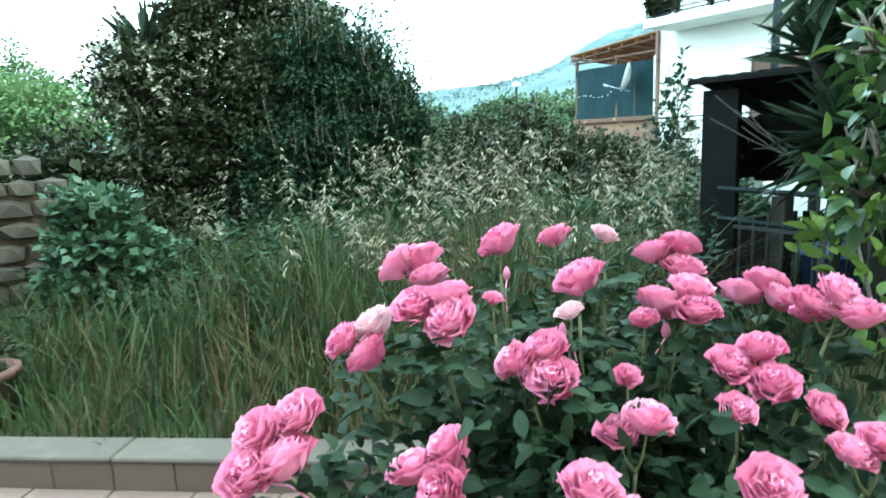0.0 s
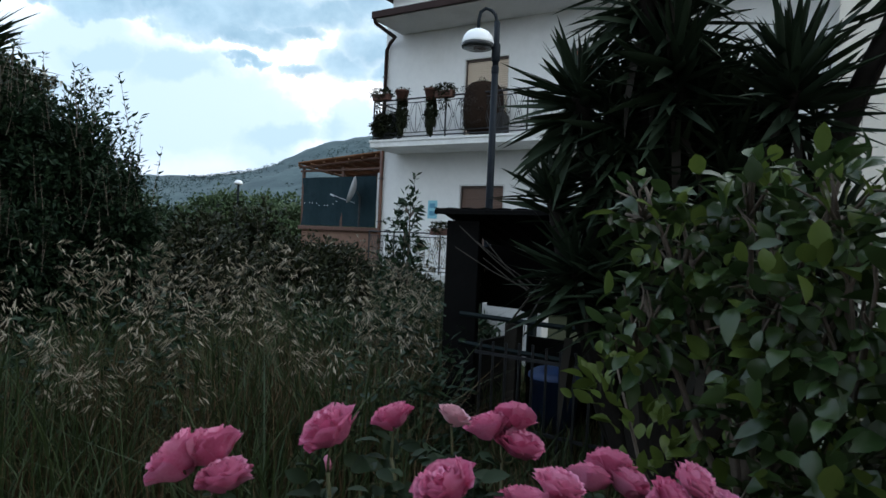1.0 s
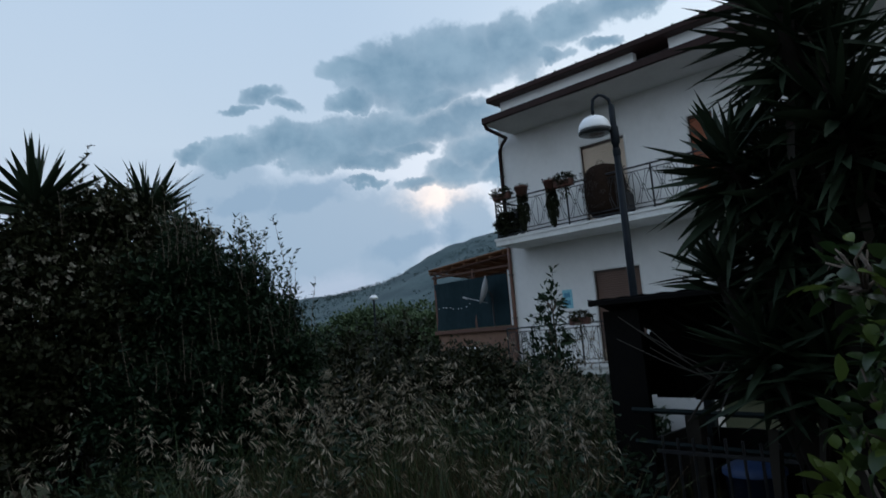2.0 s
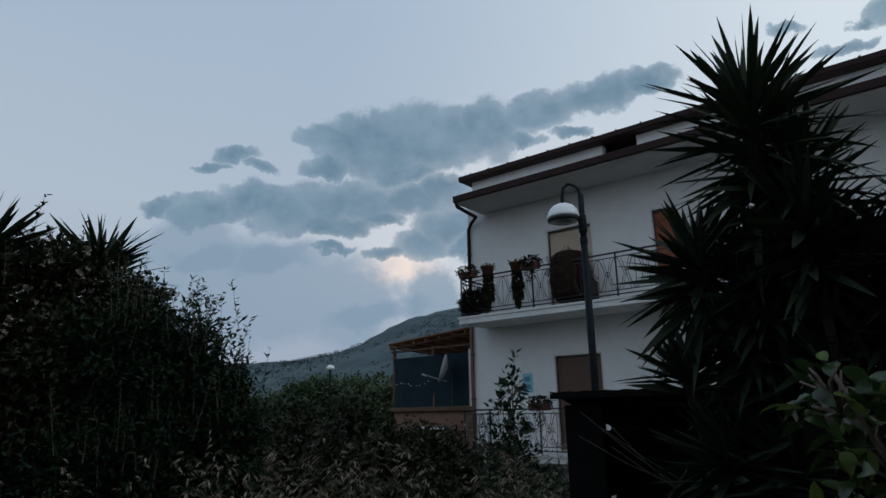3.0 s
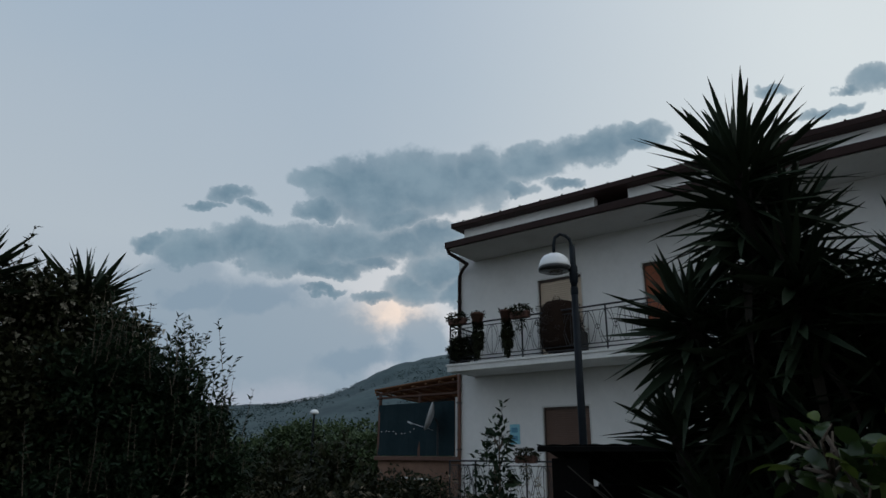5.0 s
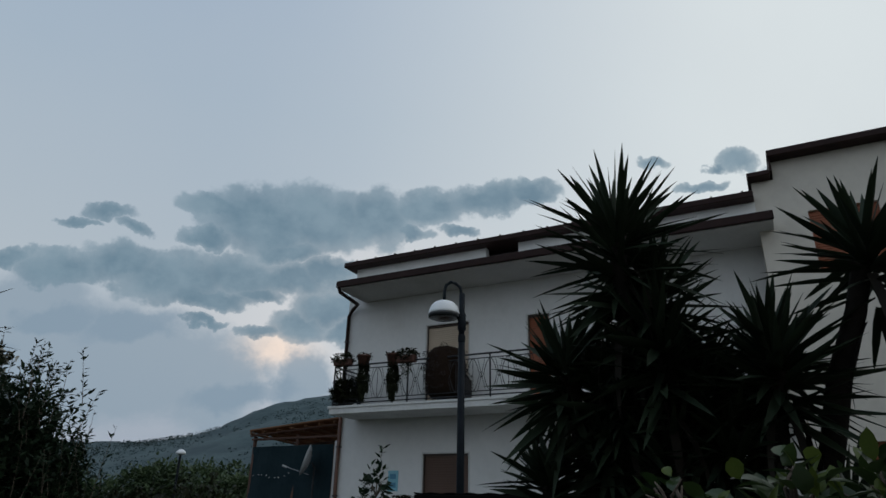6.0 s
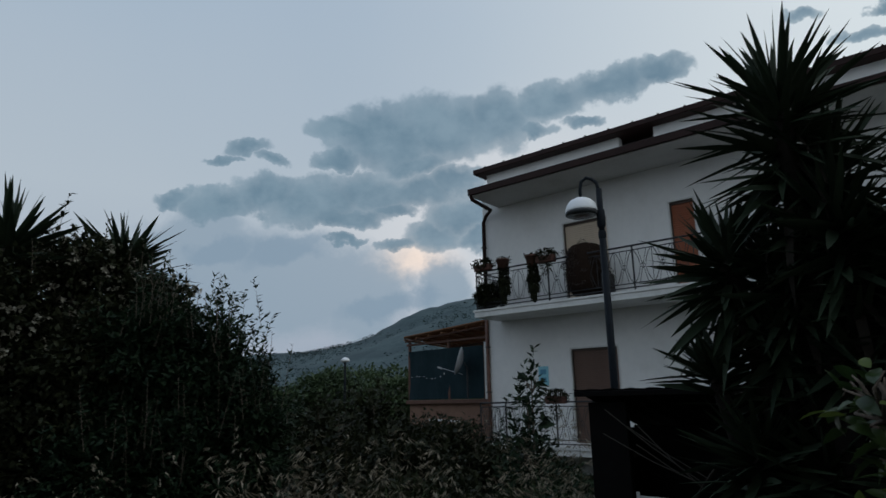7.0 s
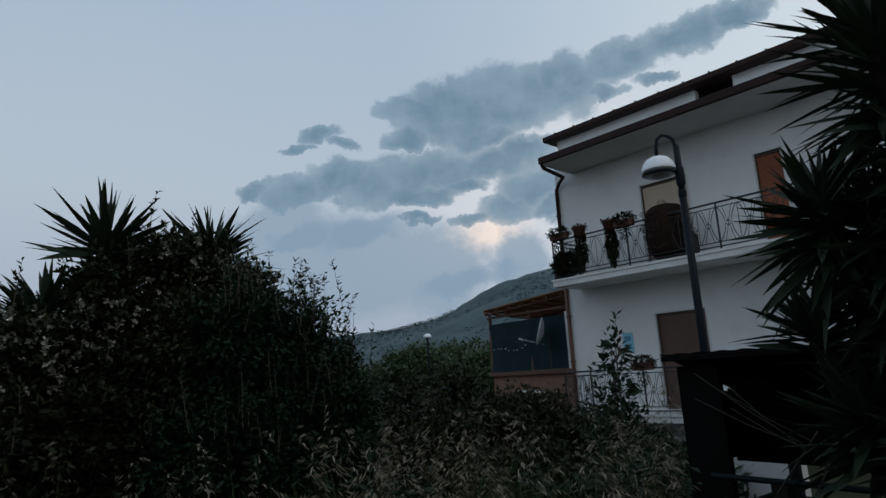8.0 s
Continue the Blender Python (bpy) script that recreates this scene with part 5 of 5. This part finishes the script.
# ---- shed, fence and bin behind the yucca ----
def build_shed():
    shed = thing("garden_shed", (4.6, 2.6, 0.05), "open lean-to shed with a dark corrugated roof", "shed")
    roof = Mesh()
    n = 60
    v = []
    for i in range(n + 1):
        s = i / n
        y = 3.28 - s * 3.0
        b = 0.005 * math.cos(i * 1.9)
        v += [(4.22, y, 1.90 + b), (5.9, y - 0.05, 1.36 + b), (4.22, y, 1.892 + b), (5.9, y - 0.05, 1.352 + b)]
    f = []
    for i in range(n):
        a, c = i * 4, (i + 1) * 4
        f += [(a, a + 1, c + 1, c), (a + 2, c + 2, c + 3, a + 3), (a, c, c + 2, a + 2), (a + 1, a + 3, c + 3, c + 1)]
    f += [(0, 2, 3, 1)]
    roof.add(v, f)
    part("roof_sheet", roof.data("roof_sheet", M["shed_near_black"]), shed, "dark corrugated roofing sheet")
    part("front_board", Mesh().box((4.19, 0.3, 1.845), (4.215, 3.26, 1.885), 0.004).data("front_board", M["shed_near_black"]), shed)
    part("corner_panel", Mesh().box((4.34, 2.90, 0.0), (4.395, 3.23, 1.80), 0.006).data("corner_panel", M["shed_near_black"]), shed, "dark boarded corner")
    # back sheet added in near-black: the shade beneath the roof as a surface
    part("back_panel", Mesh().box((5.5, 0.3, 0.95), (5.54, 3.1, 1.44), 0.004).data("back_panel", M["shed_near_black"]), shed, "near-black sheet added for the shade under the roof")
    part("side_panel", Mesh().box((4.40, 3.2, 0.0), (5.68, 3.24, 0.70), 0.004).box((4.395, 3.2, 1.06), (5.06, 3.24, 1.58)).data("side_panel", M["shed_near_black"]), shed)
    # two more added sheets carry the shed's inner shade in their colour
    part("inner_panel", Mesh().box((5.0, 0.3, 1.03), (5.04, 3.2, 1.60), 0.004).data("inner_panel", M["shed_near_black"]), shed)
    part("lower_panel", Mesh().box((5.0, 0.3, 0.0), (5.04, 2.75, 0.80), 0.004).data("lower_panel", M["shed_near_black"]), shed)
    part("post", Mesh().box((4.3, 0.6, 0.0), (4.38, 0.68, 1.78), 0.006).data("post", M["shed_wood"]), shed)
    part("post", Mesh().box((5.7, 3.05, 0.0), (5.78, 3.13, 1.36), 0.006).data("post", M["shed_wood"]), shed)
    for z, dy in ((1.00, 0.0), (0.76, -0.02)):
        part("cross_batten", Mesh().tube([(4.34, 3.05, z + 0.02), (4.36, 1.3, z + dy)], 0.022, 5).data("cross_batten", M["shed_wood"]), shed)
    rnd = random.Random(17)
    for k in range(5):
        a = (4.16 + rnd.uniform(-0.04, 0.06), 2.95 + rnd.uniform(-0.25, 0.1), 1.72 - k * 0.055 + rnd.uniform(-0.03, 0.03))
        b = (4.1 + rnd.uniform(-0.02, 0.02), 2.24 + rnd.uniform(-0.05, 0.05), 1.27 + rnd.uniform(-0.04, 0.04))
        part("cane", Mesh().tube([a, tuple((p + q) / 2 - 0.02 for p, q in zip(a, b)), b], 0.005, 5).data("cane", M["pale_wood"]), shed, "pale dry cane")
    part("cane", Mesh().tube([(4.14, 2.5, 0.98), (4.1, 2.16, 1.4)], 0.009, 5).data("cane", M["pale_wood"]), shed, "pale dry cane")
    fence = thing("garden_fence", (4.2, 2.2, 0.05), "dark iron fence of thin uprights", "fence")
    for k in range(16):
        y = 2.75 - k * 0.115
        part("upright", Mesh().tube([(4.2, y, 0.02), (4.2, y, 0.86 + 0.01 * math.sin(k * 5))], 0.011, 5).data("upright", M["iron"]), fence)
    for z in (0.2, 0.74):
        part("rail", Mesh().box((4.19, 0.95, z), (4.21, 2.8, z + 0.025)).data("rail", M["iron"]), fence)
    part("end_post", Mesh().box((4.62, 2.66, 0.0), (4.74, 2.78, 0.95), 0.008).data("end_post", M["pale_wood"]), fence, "weathered grey post")
    b = thing("rubbish_bin", (4.75, 2.35, 0.05), "blue plastic bin with a domed lid behind the fence", "bin")
    part("body", Mesh().lathe([(0.0, 0.0), (0.17, 0.0), (0.21, 0.48), (0.215, 0.48), (0.0, 0.49)], (4.75, 2.35, 0.05), 18).data("body", M["blue_bin"], True), b)
    part("lid", Mesh().lathe([(0.225, 0.0), (0.225, 0.03), (0.16, 0.07), (0.0, 0.085)], (4.75, 2.35, 0.53), 18).data("lid", M["blue_bin"], True), b)
    w = single("garden_wall", Mesh().box((7.2, 3.7, 0.0), (7.4, 4.6, 0.80), 0.01).data("garden_wall", M["soffit"]), "low white garden wall", "wall", kind="structure")


build_shed()


# ---- left edge of the garden ----
def build_stone_wall():
    rng = random.Random(7)
    wl = thing("stone_wall", (-1.3, 5.8, 0), "old dry wall of grey-brown field stone", "wall", kind="structure")
    part("core", Mesh().box((-3.1, 5.82, -0.05), (-0.45, 6.1, 1.3)).data("core", M["soil"]), wl)
    kinds = []
    for k in range(5):
        bm = bmesh.new()
        bmesh.ops.create_icosphere(bm, subdivisions=1, radius=0.5)
        for p in bm.verts:
            p.co = Vector((max(-0.42, min(0.42, p.co.x * 1.15)), p.co.y, max(-0.4, min(0.4, p.co.z * 1.2)))) + Vector([rng.uniform(-0.05, 0.05) for _ in range(3)])
        me = bpy.data.meshes.new("stone")
        bm.to_mesh(me)
        bm.free()
        me.materials.append(M["stone"])
        kinds.append(me)
    z = 0.0
    while z < 1.35:
        h = rng.uniform(0.13, 0.2)
        x = -3.4
        while x < -0.72:
            w = rng.uniform(0.18, 0.36)
            ob = new("stone", rng.choice(kinds))
            ob.parent = wl
            ob.location = (x + w / 2 + 1.6, 5.9 - 5.9, z + h / 2)
            ob.scale = (w * 1.12, 0.16, h * 1.15)
            x += w
        z += h


def build_pots():
    for x, y, h in ((-0.72, 3.9, 0.30), (-0.95, 4.2, 0.34)):
        pt = thing("flower_pot", (x, y, 0.06), "red terracotta pot standing in the weeds", "flower pot", "pots in the weeds")
        part("pot", Mesh().lathe([(0, 0), (0.11, 0), (0.15, h - 0.05), (0.17, h - 0.05), (0.17, h), (0.14, h), (0.13, h - 0.06), (0, h - 0.06)], (x, y, 0.06), 20).data("pot", M["terracotta"], True), pt)
        rng = np.random.default_rng(int(h * 100))
        p, d = blob_points(rng, [(x, y, h + 0.1, 0.16, 0.16, 0.12)], 160)
        part("leaves", fast_mesh("leaves", *leaf_arrays(rng, p, d, 0.07, 0.04), M["hedge"]), pt, kind="stuff")


build_stone_wall()
build_pots()


# ---- weeds and wild oats ----
def blades(rng, p, height, width, lean=0.28):
    """Narrow bent blades, three spans each."""
    n = len(p)
    th = rng.uniform(0, 2 * math.pi, n)
    side = np.stack([np.cos(th), np.sin(th), np.zeros(n)], -1)
    way = np.stack([-np.sin(th), np.cos(th), np.zeros(n)], -1) * rng.normal(size=(n, 1)) * lean
    v = []
    for s, w in ((0, 1.0), (0.4, 0.85), (0.75, 0.55), (1.0, 0.08)):
        mid = p + np.array((0, 0, 1.0)) * (height * s * (1 - 0.12 * s))[:, None] + way * (height * s**2)[:, None]
        v += [mid - side * (width * w / 2)[:, None], mid + side * (width * w / 2)[:, None]]
    v = np.stack(v, 1).reshape(-1, 3)
    f = (np.array([(i * 2, i * 2 + 1, i * 2 + 3, i * 2 + 2) for i in range(3)])[None] + (np.arange(n) * 8)[:, None, None]).reshape(-1, 4)
    return v, f


def garden_points(rng, n, a0, a1, s0, s1):
    a, s = rng.uniform(a0, a1, n), rng.uniform(s0, s1, n)
    x, y = K0[0] + a * KX + s * NX, K0[1] + a * KY + s * NY
    return np.stack([x, y, np.full(n, 0.04)], -1), a, s


def by_shed(p):
    """The strip before the shed and its fence, where little grows."""
    return p[:, 1] < 0.68 * p[:, 0] + 0.32


def clump(x, y, f=1.1, o=0.0):
    return noise.noise((x * f + o, y * f - o, 0.7)) * 0.5 + noise.noise((x * f * 2.7, y * f * 2.7 + o, 3.1)) * 0.3


def build_weeds():
    rng = np.random.default_rng(131)
    # low and thin near the old yucca's shade, tall in front of the hedge
    p, a, s = garden_points(rng, 20000, -4.8, 5.0, 0.2, 5.2)
    c = np.array([clump(x, y, 1.3) for x, y, _ in p])
    h = np.clip(0.25 + 0.42 * s, 0.2, 0.9) * np.clip(0.55 + 0.25 * (a + 1.8), 0.45, 1.0) * rng.uniform(0.5, 1.2, len(p)) * np.clip(1 + 0.9 * c, 0.45, 1.5) * np.where(by_shed(p), 0.3, 1.0)
    single("meadow_grass", fast_mesh("meadow_grass", *blades(rng, p, h, rng.uniform(0.006, 0.017, len(p)), 0.5), M["grass"]), "tall uncut green grass behind the kerb", "grass", kind="stuff")
    p, a, s = garden_points(rng, 18000, -4.5, 5.0, 0.18, 4.2)
    c = np.array([clump(x, y, 1.7, 4.0) for x, y, _ in p])
    keep = c > np.where(a < 0.4, 0.06, -0.2)
    p, a, s = p[keep], a[keep], s[keep]
    h = np.clip(0.22 + 0.35 * s, 0.2, 0.8) * np.clip(0.6 + 0.25 * (a + 1.8), 0.5, 1.0) * rng.uniform(0.4, 1.2, len(p)) * np.where(by_shed(p), 0.3, 1.0)
    single("dry_grass", fast_mesh("dry_grass", *blades(rng, p, h, rng.uniform(0.005, 0.012, len(p)), 0.6), M["dry_grass"]), "dry brown grass at the foot of the weeds", "grass", kind="stuff")
    # leafy weeds
    p, a, s = garden_points(rng, 620, -4.0, 4.8, 1.3, 4.6)
    arrs = []
    for q, si, ai in zip(p, s, a):
        if clump(q[0], q[1], 0.9, 9.0) < 0.0 or q[1] < 0.68 * q[0] + 0.12:
            continue
        k, hh = 34, min(1.05, 0.3 + 0.3 * si) * rng.uniform(0.5, 1.15) * (0.6 if ai < -0.8 else 1.0)
        z = rng.uniform(0.05, hh, k)
        pts = q + np.stack([rng.normal(size=k) * 0.06, rng.normal(size=k) * 0.06, z], -1)
        arrs.append(leaf_arrays(rng, pts, rng.normal(size=(k, 3)) * (1, 1, 0.4) + (0, 0, 0.35), 0.095, 0.036))
    single("leafy_weeds", fast_mesh("leafy_weeds", *join(arrs), M["laurel"]), "leafy green weeds among the grass", "weeds", kind="stuff")
    # wild oats: a stalk with drooping pale husks, in loose clumps
    p, a, s = garden_points(rng, 2900, -0.8, 4.4, 1.4, 4.1)
    c = np.array([clump(x, y, 1.0, 2.0) for x, y, _ in p])
    keep = rng.uniform(0, 1, len(p)) < np.clip(0.22 + 0.13 * (a + 0.9), 0.05, 0.42) * np.clip(0.22 + 3.4 * c, 0.03, 1.0) * np.clip(0.45 + 0.5 * a, 0.25, 1.0) * ~by_shed(p)
    p, a, s, c = p[keep], a[keep], s[keep], c[keep]
    n = len(p)
    h = np.clip(1.02 + 0.19 * s, 1.0, 1.52) * rng.uniform(0.6, 1.16, n) * np.clip(1 + 0.35 * c, 0.85, 1.12)
    v, f = blades(rng, p, h, np.full(n, 0.0042), 0.22)
    single("oat_stalks", fast_mesh("oat_stalks", v, f, M["straw"]), "thin straw-coloured stalks of wild oats", "wild oats", kind="stuff")
    tip = v.reshape(n, 8, 3)[:, 6:8].mean(1)
    lo = v.reshape(n, 8, 3)[:, 4:6].mean(1)
    # seven drooping side branches a stalk, each with a short row of hanging husks
    arrs = []
    droop = unit(rng.normal(size=(n, 3)) * (1, 1, 0))
    for k in range(7):
        q = (k + rng.uniform(0.0, 1, (n, 1))) / 7
        out = unit(rng.normal(size=(n, 3)) * (1, 1, 0.1) + droop * 1.1)
        root = lo * (1 - q) + tip * q
        reach = rng.uniform(0.05, 0.15, (n, 1)) * (1.15 - 0.7 * q)
        for step in (0.35, 0.7, 1.0):
            pts = root + out * reach * step + np.array((0, 0, 0.25)) * reach * step * (1 - step)
            arrs.append(leaf_arrays(rng, pts, out * 0.75 + rng.normal(size=(n, 3)) * 0.12 + np.array((0, 0, -0.55)), 0.056, 0.0095, 0.1, 0.1))
    single("oat_husks", fast_mesh("oat_husks", *join(arrs), M["oat"]), "pale drooping husks of wild oats", "wild oats", kind="stuff")


build_weeds()


# ---- the rose bush ----
def bloom_mesh(seed, openness, mat):
    """A full, ball-shaped rose of overlapping cupped petals, one unit wide."""
    rng = random.Random(seed)
    ms = Mesh()
    whorls = [(3, 0.10, 8, 0.20), (4, 0.18, 20, 0.15), (5, 0.26, 32, 0.10), (6, 0.34, 44, 0.05), (6, 0.41, 56, 0.0), (6, 0.47, 68, -0.04), (6, 0.51, 84, -0.08)]
    for w, (n, rad, end, lift) in enumerate(whorls):
        off = rng.uniform(0, 6.28)
        for k in range(n):
            th = off + k * 2 * math.pi / n + rng.uniform(-0.15, 0.15)
            half = math.pi / n * 1.4
            grow = rng.uniform(0.86, 1.12)
            last = radians(end * openness * rng.uniform(0.8, 1.2))
            v = []
            for i in range(6):
                t = i / 5
                for j in range(5):
                    u = j / 2 - 1
                    pol = math.pi * 0.93 + (last + 0.22 * u * u - math.pi * 0.93) * t
                    ph = th + u * half * (0.45 + 0.55 * math.sin(min(1.0, t * 1.3) * math.pi / 2))
                    curl = 0.15 * max(0.0, t - 0.72) / 0.28
                    r = rad * grow * math.sin(pol) + curl * (0.6 + 0.4 * abs(u)) * (1 + w * 0.15)
                    z = rad * 0.86 * grow * math.cos(pol) + lift + 0.045 * t * math.sin(u * 5 + k * 2.3 + w) - 0.15 * curl
                    v.append((r * math.cos(ph), r * math.sin(ph), z + 0.1))
            ms.add(v, [(i * 5 + j, i * 5 + j + 1, (i + 1) * 5 + j + 1, (i + 1) * 5 + j) for i in range(5) for j in range(4)])
    return ms.data("rose_bloom", mat, True)


# clusters of blooms: place, how many, size
CLUSTERS = [
    (0.81, 1.02, 1.26, 1, 0.10), (0.96, 0.98, 1.26, 1, 0.085), (1.03, 0.87, 1.27, 1, 0.068), (0.67, 1.24, 1.20, 3, 0.10), (0.53, 0.87, 1.19, 4, 0.095),
    (0.41, 1.02, 1.09, 3, 0.085), (0.15, 0.78, 1.02, 5, 0.09), (0.37, 0.60, 0.97, 4, 0.085), (0.67, 0.70, 1.06, 4, 0.085), (0.85, 0.76, 1.20, 1, 0.105),
    (1.29, 0.89, 1.19, 4, 0.085), (1.05, 0.65, 1.15, 4, 0.09), (1.31, 0.63, 1.13, 3, 0.085), (1.27, 0.43, 1.16, 4, 0.085), (1.00, 0.43, 1.07, 4, 0.085),
    (0.72, 0.46, 1.00, 2, 0.075), (0.55, 0.39, 0.96, 1, 0.092), (0.79, 0.24, 0.96, 1, 0.078), (0.91, 0.39, 1.00, 1, 0.065), (1.04, 0.30, 1.00, 1, 0.065),
]
SMALL = [(1.02, 0.21, 0.98, 2, 0.075), (0.70, 0.89, 1.15, 1, 0.045), (0.77, 0.70, 1.15, 1, 0.05), (0.95, 0.66, 1.11, 1, 0.05), (0.80, 0.56, 1.04, 1, 0.05)]


def build_roses():
    rng = np.random.default_rng(151)
    rnd = random.Random(152)
    bush = thing("rose_bush", (0.85, 0.68, 0.05), "rose bush full of pink double blooms and dark green leaves", "rose bush")
    kinds = [bloom_mesh(1, 1.0, M["petal"]), bloom_mesh(2, 1.15, M["petal"]), bloom_mesh(3, 0.85, M["petal"]), bloom_mesh(4, 1.05, M["petal_pale"])]
    tops = []
    for x, y, z, k, size in CLUSTERS + SMALL:
        root = np.array((0.85 + (x - 0.85) * 0.3 + rnd.uniform(-0.05, 0.05), 0.66 + (y - 0.66) * 0.3 + rnd.uniform(-0.05, 0.05), 0.02))
        c = np.array((x, y, z))
        fine, rad = trunk_mesh([root, root * 0.5 + c * 0.5 + (rnd.uniform(-0.05, 0.05), rnd.uniform(-0.05, 0.05), 0.05), c - (0, 0, 0.09)], 0.0085, 0.004, seed=rnd.randrange(9999))
        canes = Mesh().tube(fine, rad, 6)
        tops.append(fine)
        for i in range(k):
            if k == 1:
                q = c
            else:
                a = i * 2.4 + rnd.uniform(-0.4, 0.4)
                e = size * (0.38 + 0.12 * i)
                q = c + (e * math.cos(a) * 0.95, e * math.sin(a) * 0.95, -0.016 * i + rnd.uniform(-0.012, 0.018))
            ob = new("rose_bloom", kinds[3] if rnd.random() < 0.06 else kinds[rnd.randrange(3)])
            ob.parent = bush
            s = size * rnd.uniform(0.74, 0.96)
            out = Vector((q[0] - 0.95, q[1] - 0.75, 1.1)).normalized()
            # the heads nod outwards, each in its own way
            face = (out + Vector((rnd.uniform(-0.45, 0.35), rnd.uniform(-0.5, 0.35), 0))).normalized()
            rot = face.to_track_quat("Z", "Y").to_matrix().to_4x4() @ Matrix.Rotation(rnd.uniform(0, 6.28), 4, "Z")
            ob.matrix_basis = Matrix.Translation(Vector(q) - Vector(bush.location)) @ rot @ Matrix.Diagonal((s, s, s, 1))
            canes.tube([c - (0, 0, 0.10), (c + q) / 2 - (0, 0, 0.07), q - np.array(face) * 0.01], [0.004, 0.003, 0.0025], 5)
        part("cane", canes.data("cane", M["cane"], True), bush)
    # leaflets in fives along the canes and filling the bush
    pts, dirs = [], []
    for fine in tops:
        for _ in range(38):
            t = rnd.uniform(0.3, 0.99)
            i = t * 11
            b = fine[int(i)] * (1 - i % 1) + fine[min(11, int(i) + 1)] * (i % 1)
            way = unit(np.array((rnd.gauss(0, 1), rnd.gauss(0, 1), rnd.gauss(0.1, 0.4))))
            for j in range(5):
                pts.append(b + way * (0.03 + 0.02 * (j + 1)))
                side = unit(np.cross(way, (0, 0, 1.0)))
                dirs.append(way * 0.6 + side * (0, 1, -1, 0.9, -0.9)[j] + (0, 0, rnd.uniform(-0.1, 0.4)))
    a1 = oval_leaves(rng, np.array(pts), np.array(dirs), 0.052, 0.034, 0.1, 0.35)
    p, d = blob_points(rng, [(0.85, 0.68, 0.74, 0.55, 0.45, 0.32), (0.45, 0.8, 0.66, 0.34, 0.32, 0.26), (1.15, 0.55, 0.72, 0.36, 0.34, 0.3), (0.7, 0.45, 0.52, 0.34, 0.3, 0.26)], 1900, 0.5)
    a2 = oval_leaves(rng, p, d + rng.normal(size=d.shape) * 0.6, 0.055, 0.036, 0.1, 0.35)
    part("foliage", fast_mesh("foliage", *join([a1, a2]), M["rose_leaf"]), bush, "dark green toothed leaflets", "stuff")
    for _ in range(14):
        fine = rnd.choice(tops)
        q = fine[-1] + np.array((rnd.uniform(-0.09, 0.09), rnd.uniform(-0.09, 0.09), rnd.uniform(-0.06, 0.05)))
        bud = Mesh().lathe([(0.0, -0.02), (0.009, -0.012), (0.011, 0.0), (0.006, 0.016), (0.0, 0.022)], q, 8)
        bud.tube([q - (0, 0, 0.015), (q + fine[-2]) / 2, fine[-3]], 0.0022, 4)
        part("bud", bud.data("bud", M["petal"], True), bush, "closed pink bud")


build_roses()


# ---- the house stands a few degrees askew to the kerb and the garden ----
def settle_house(turn, stretch):
    swing = Matrix.Translation((WX, YL, 0)) @ Matrix.Rotation(radians(turn), 4, "Z") @ Matrix.Diagonal((1, stretch, 1, 1)) @ Matrix.Translation((-WX, -YL, 0))
    for ob in list(bpy.context.scene.objects):
        if ob.parent is None and ob.name.split(".")[0] in ("house", "balcony_planter", "dry_shrub", "dark_box"):
            ob.matrix_basis = swing @ ob.matrix_basis


settle_house(4.0, 0.965)
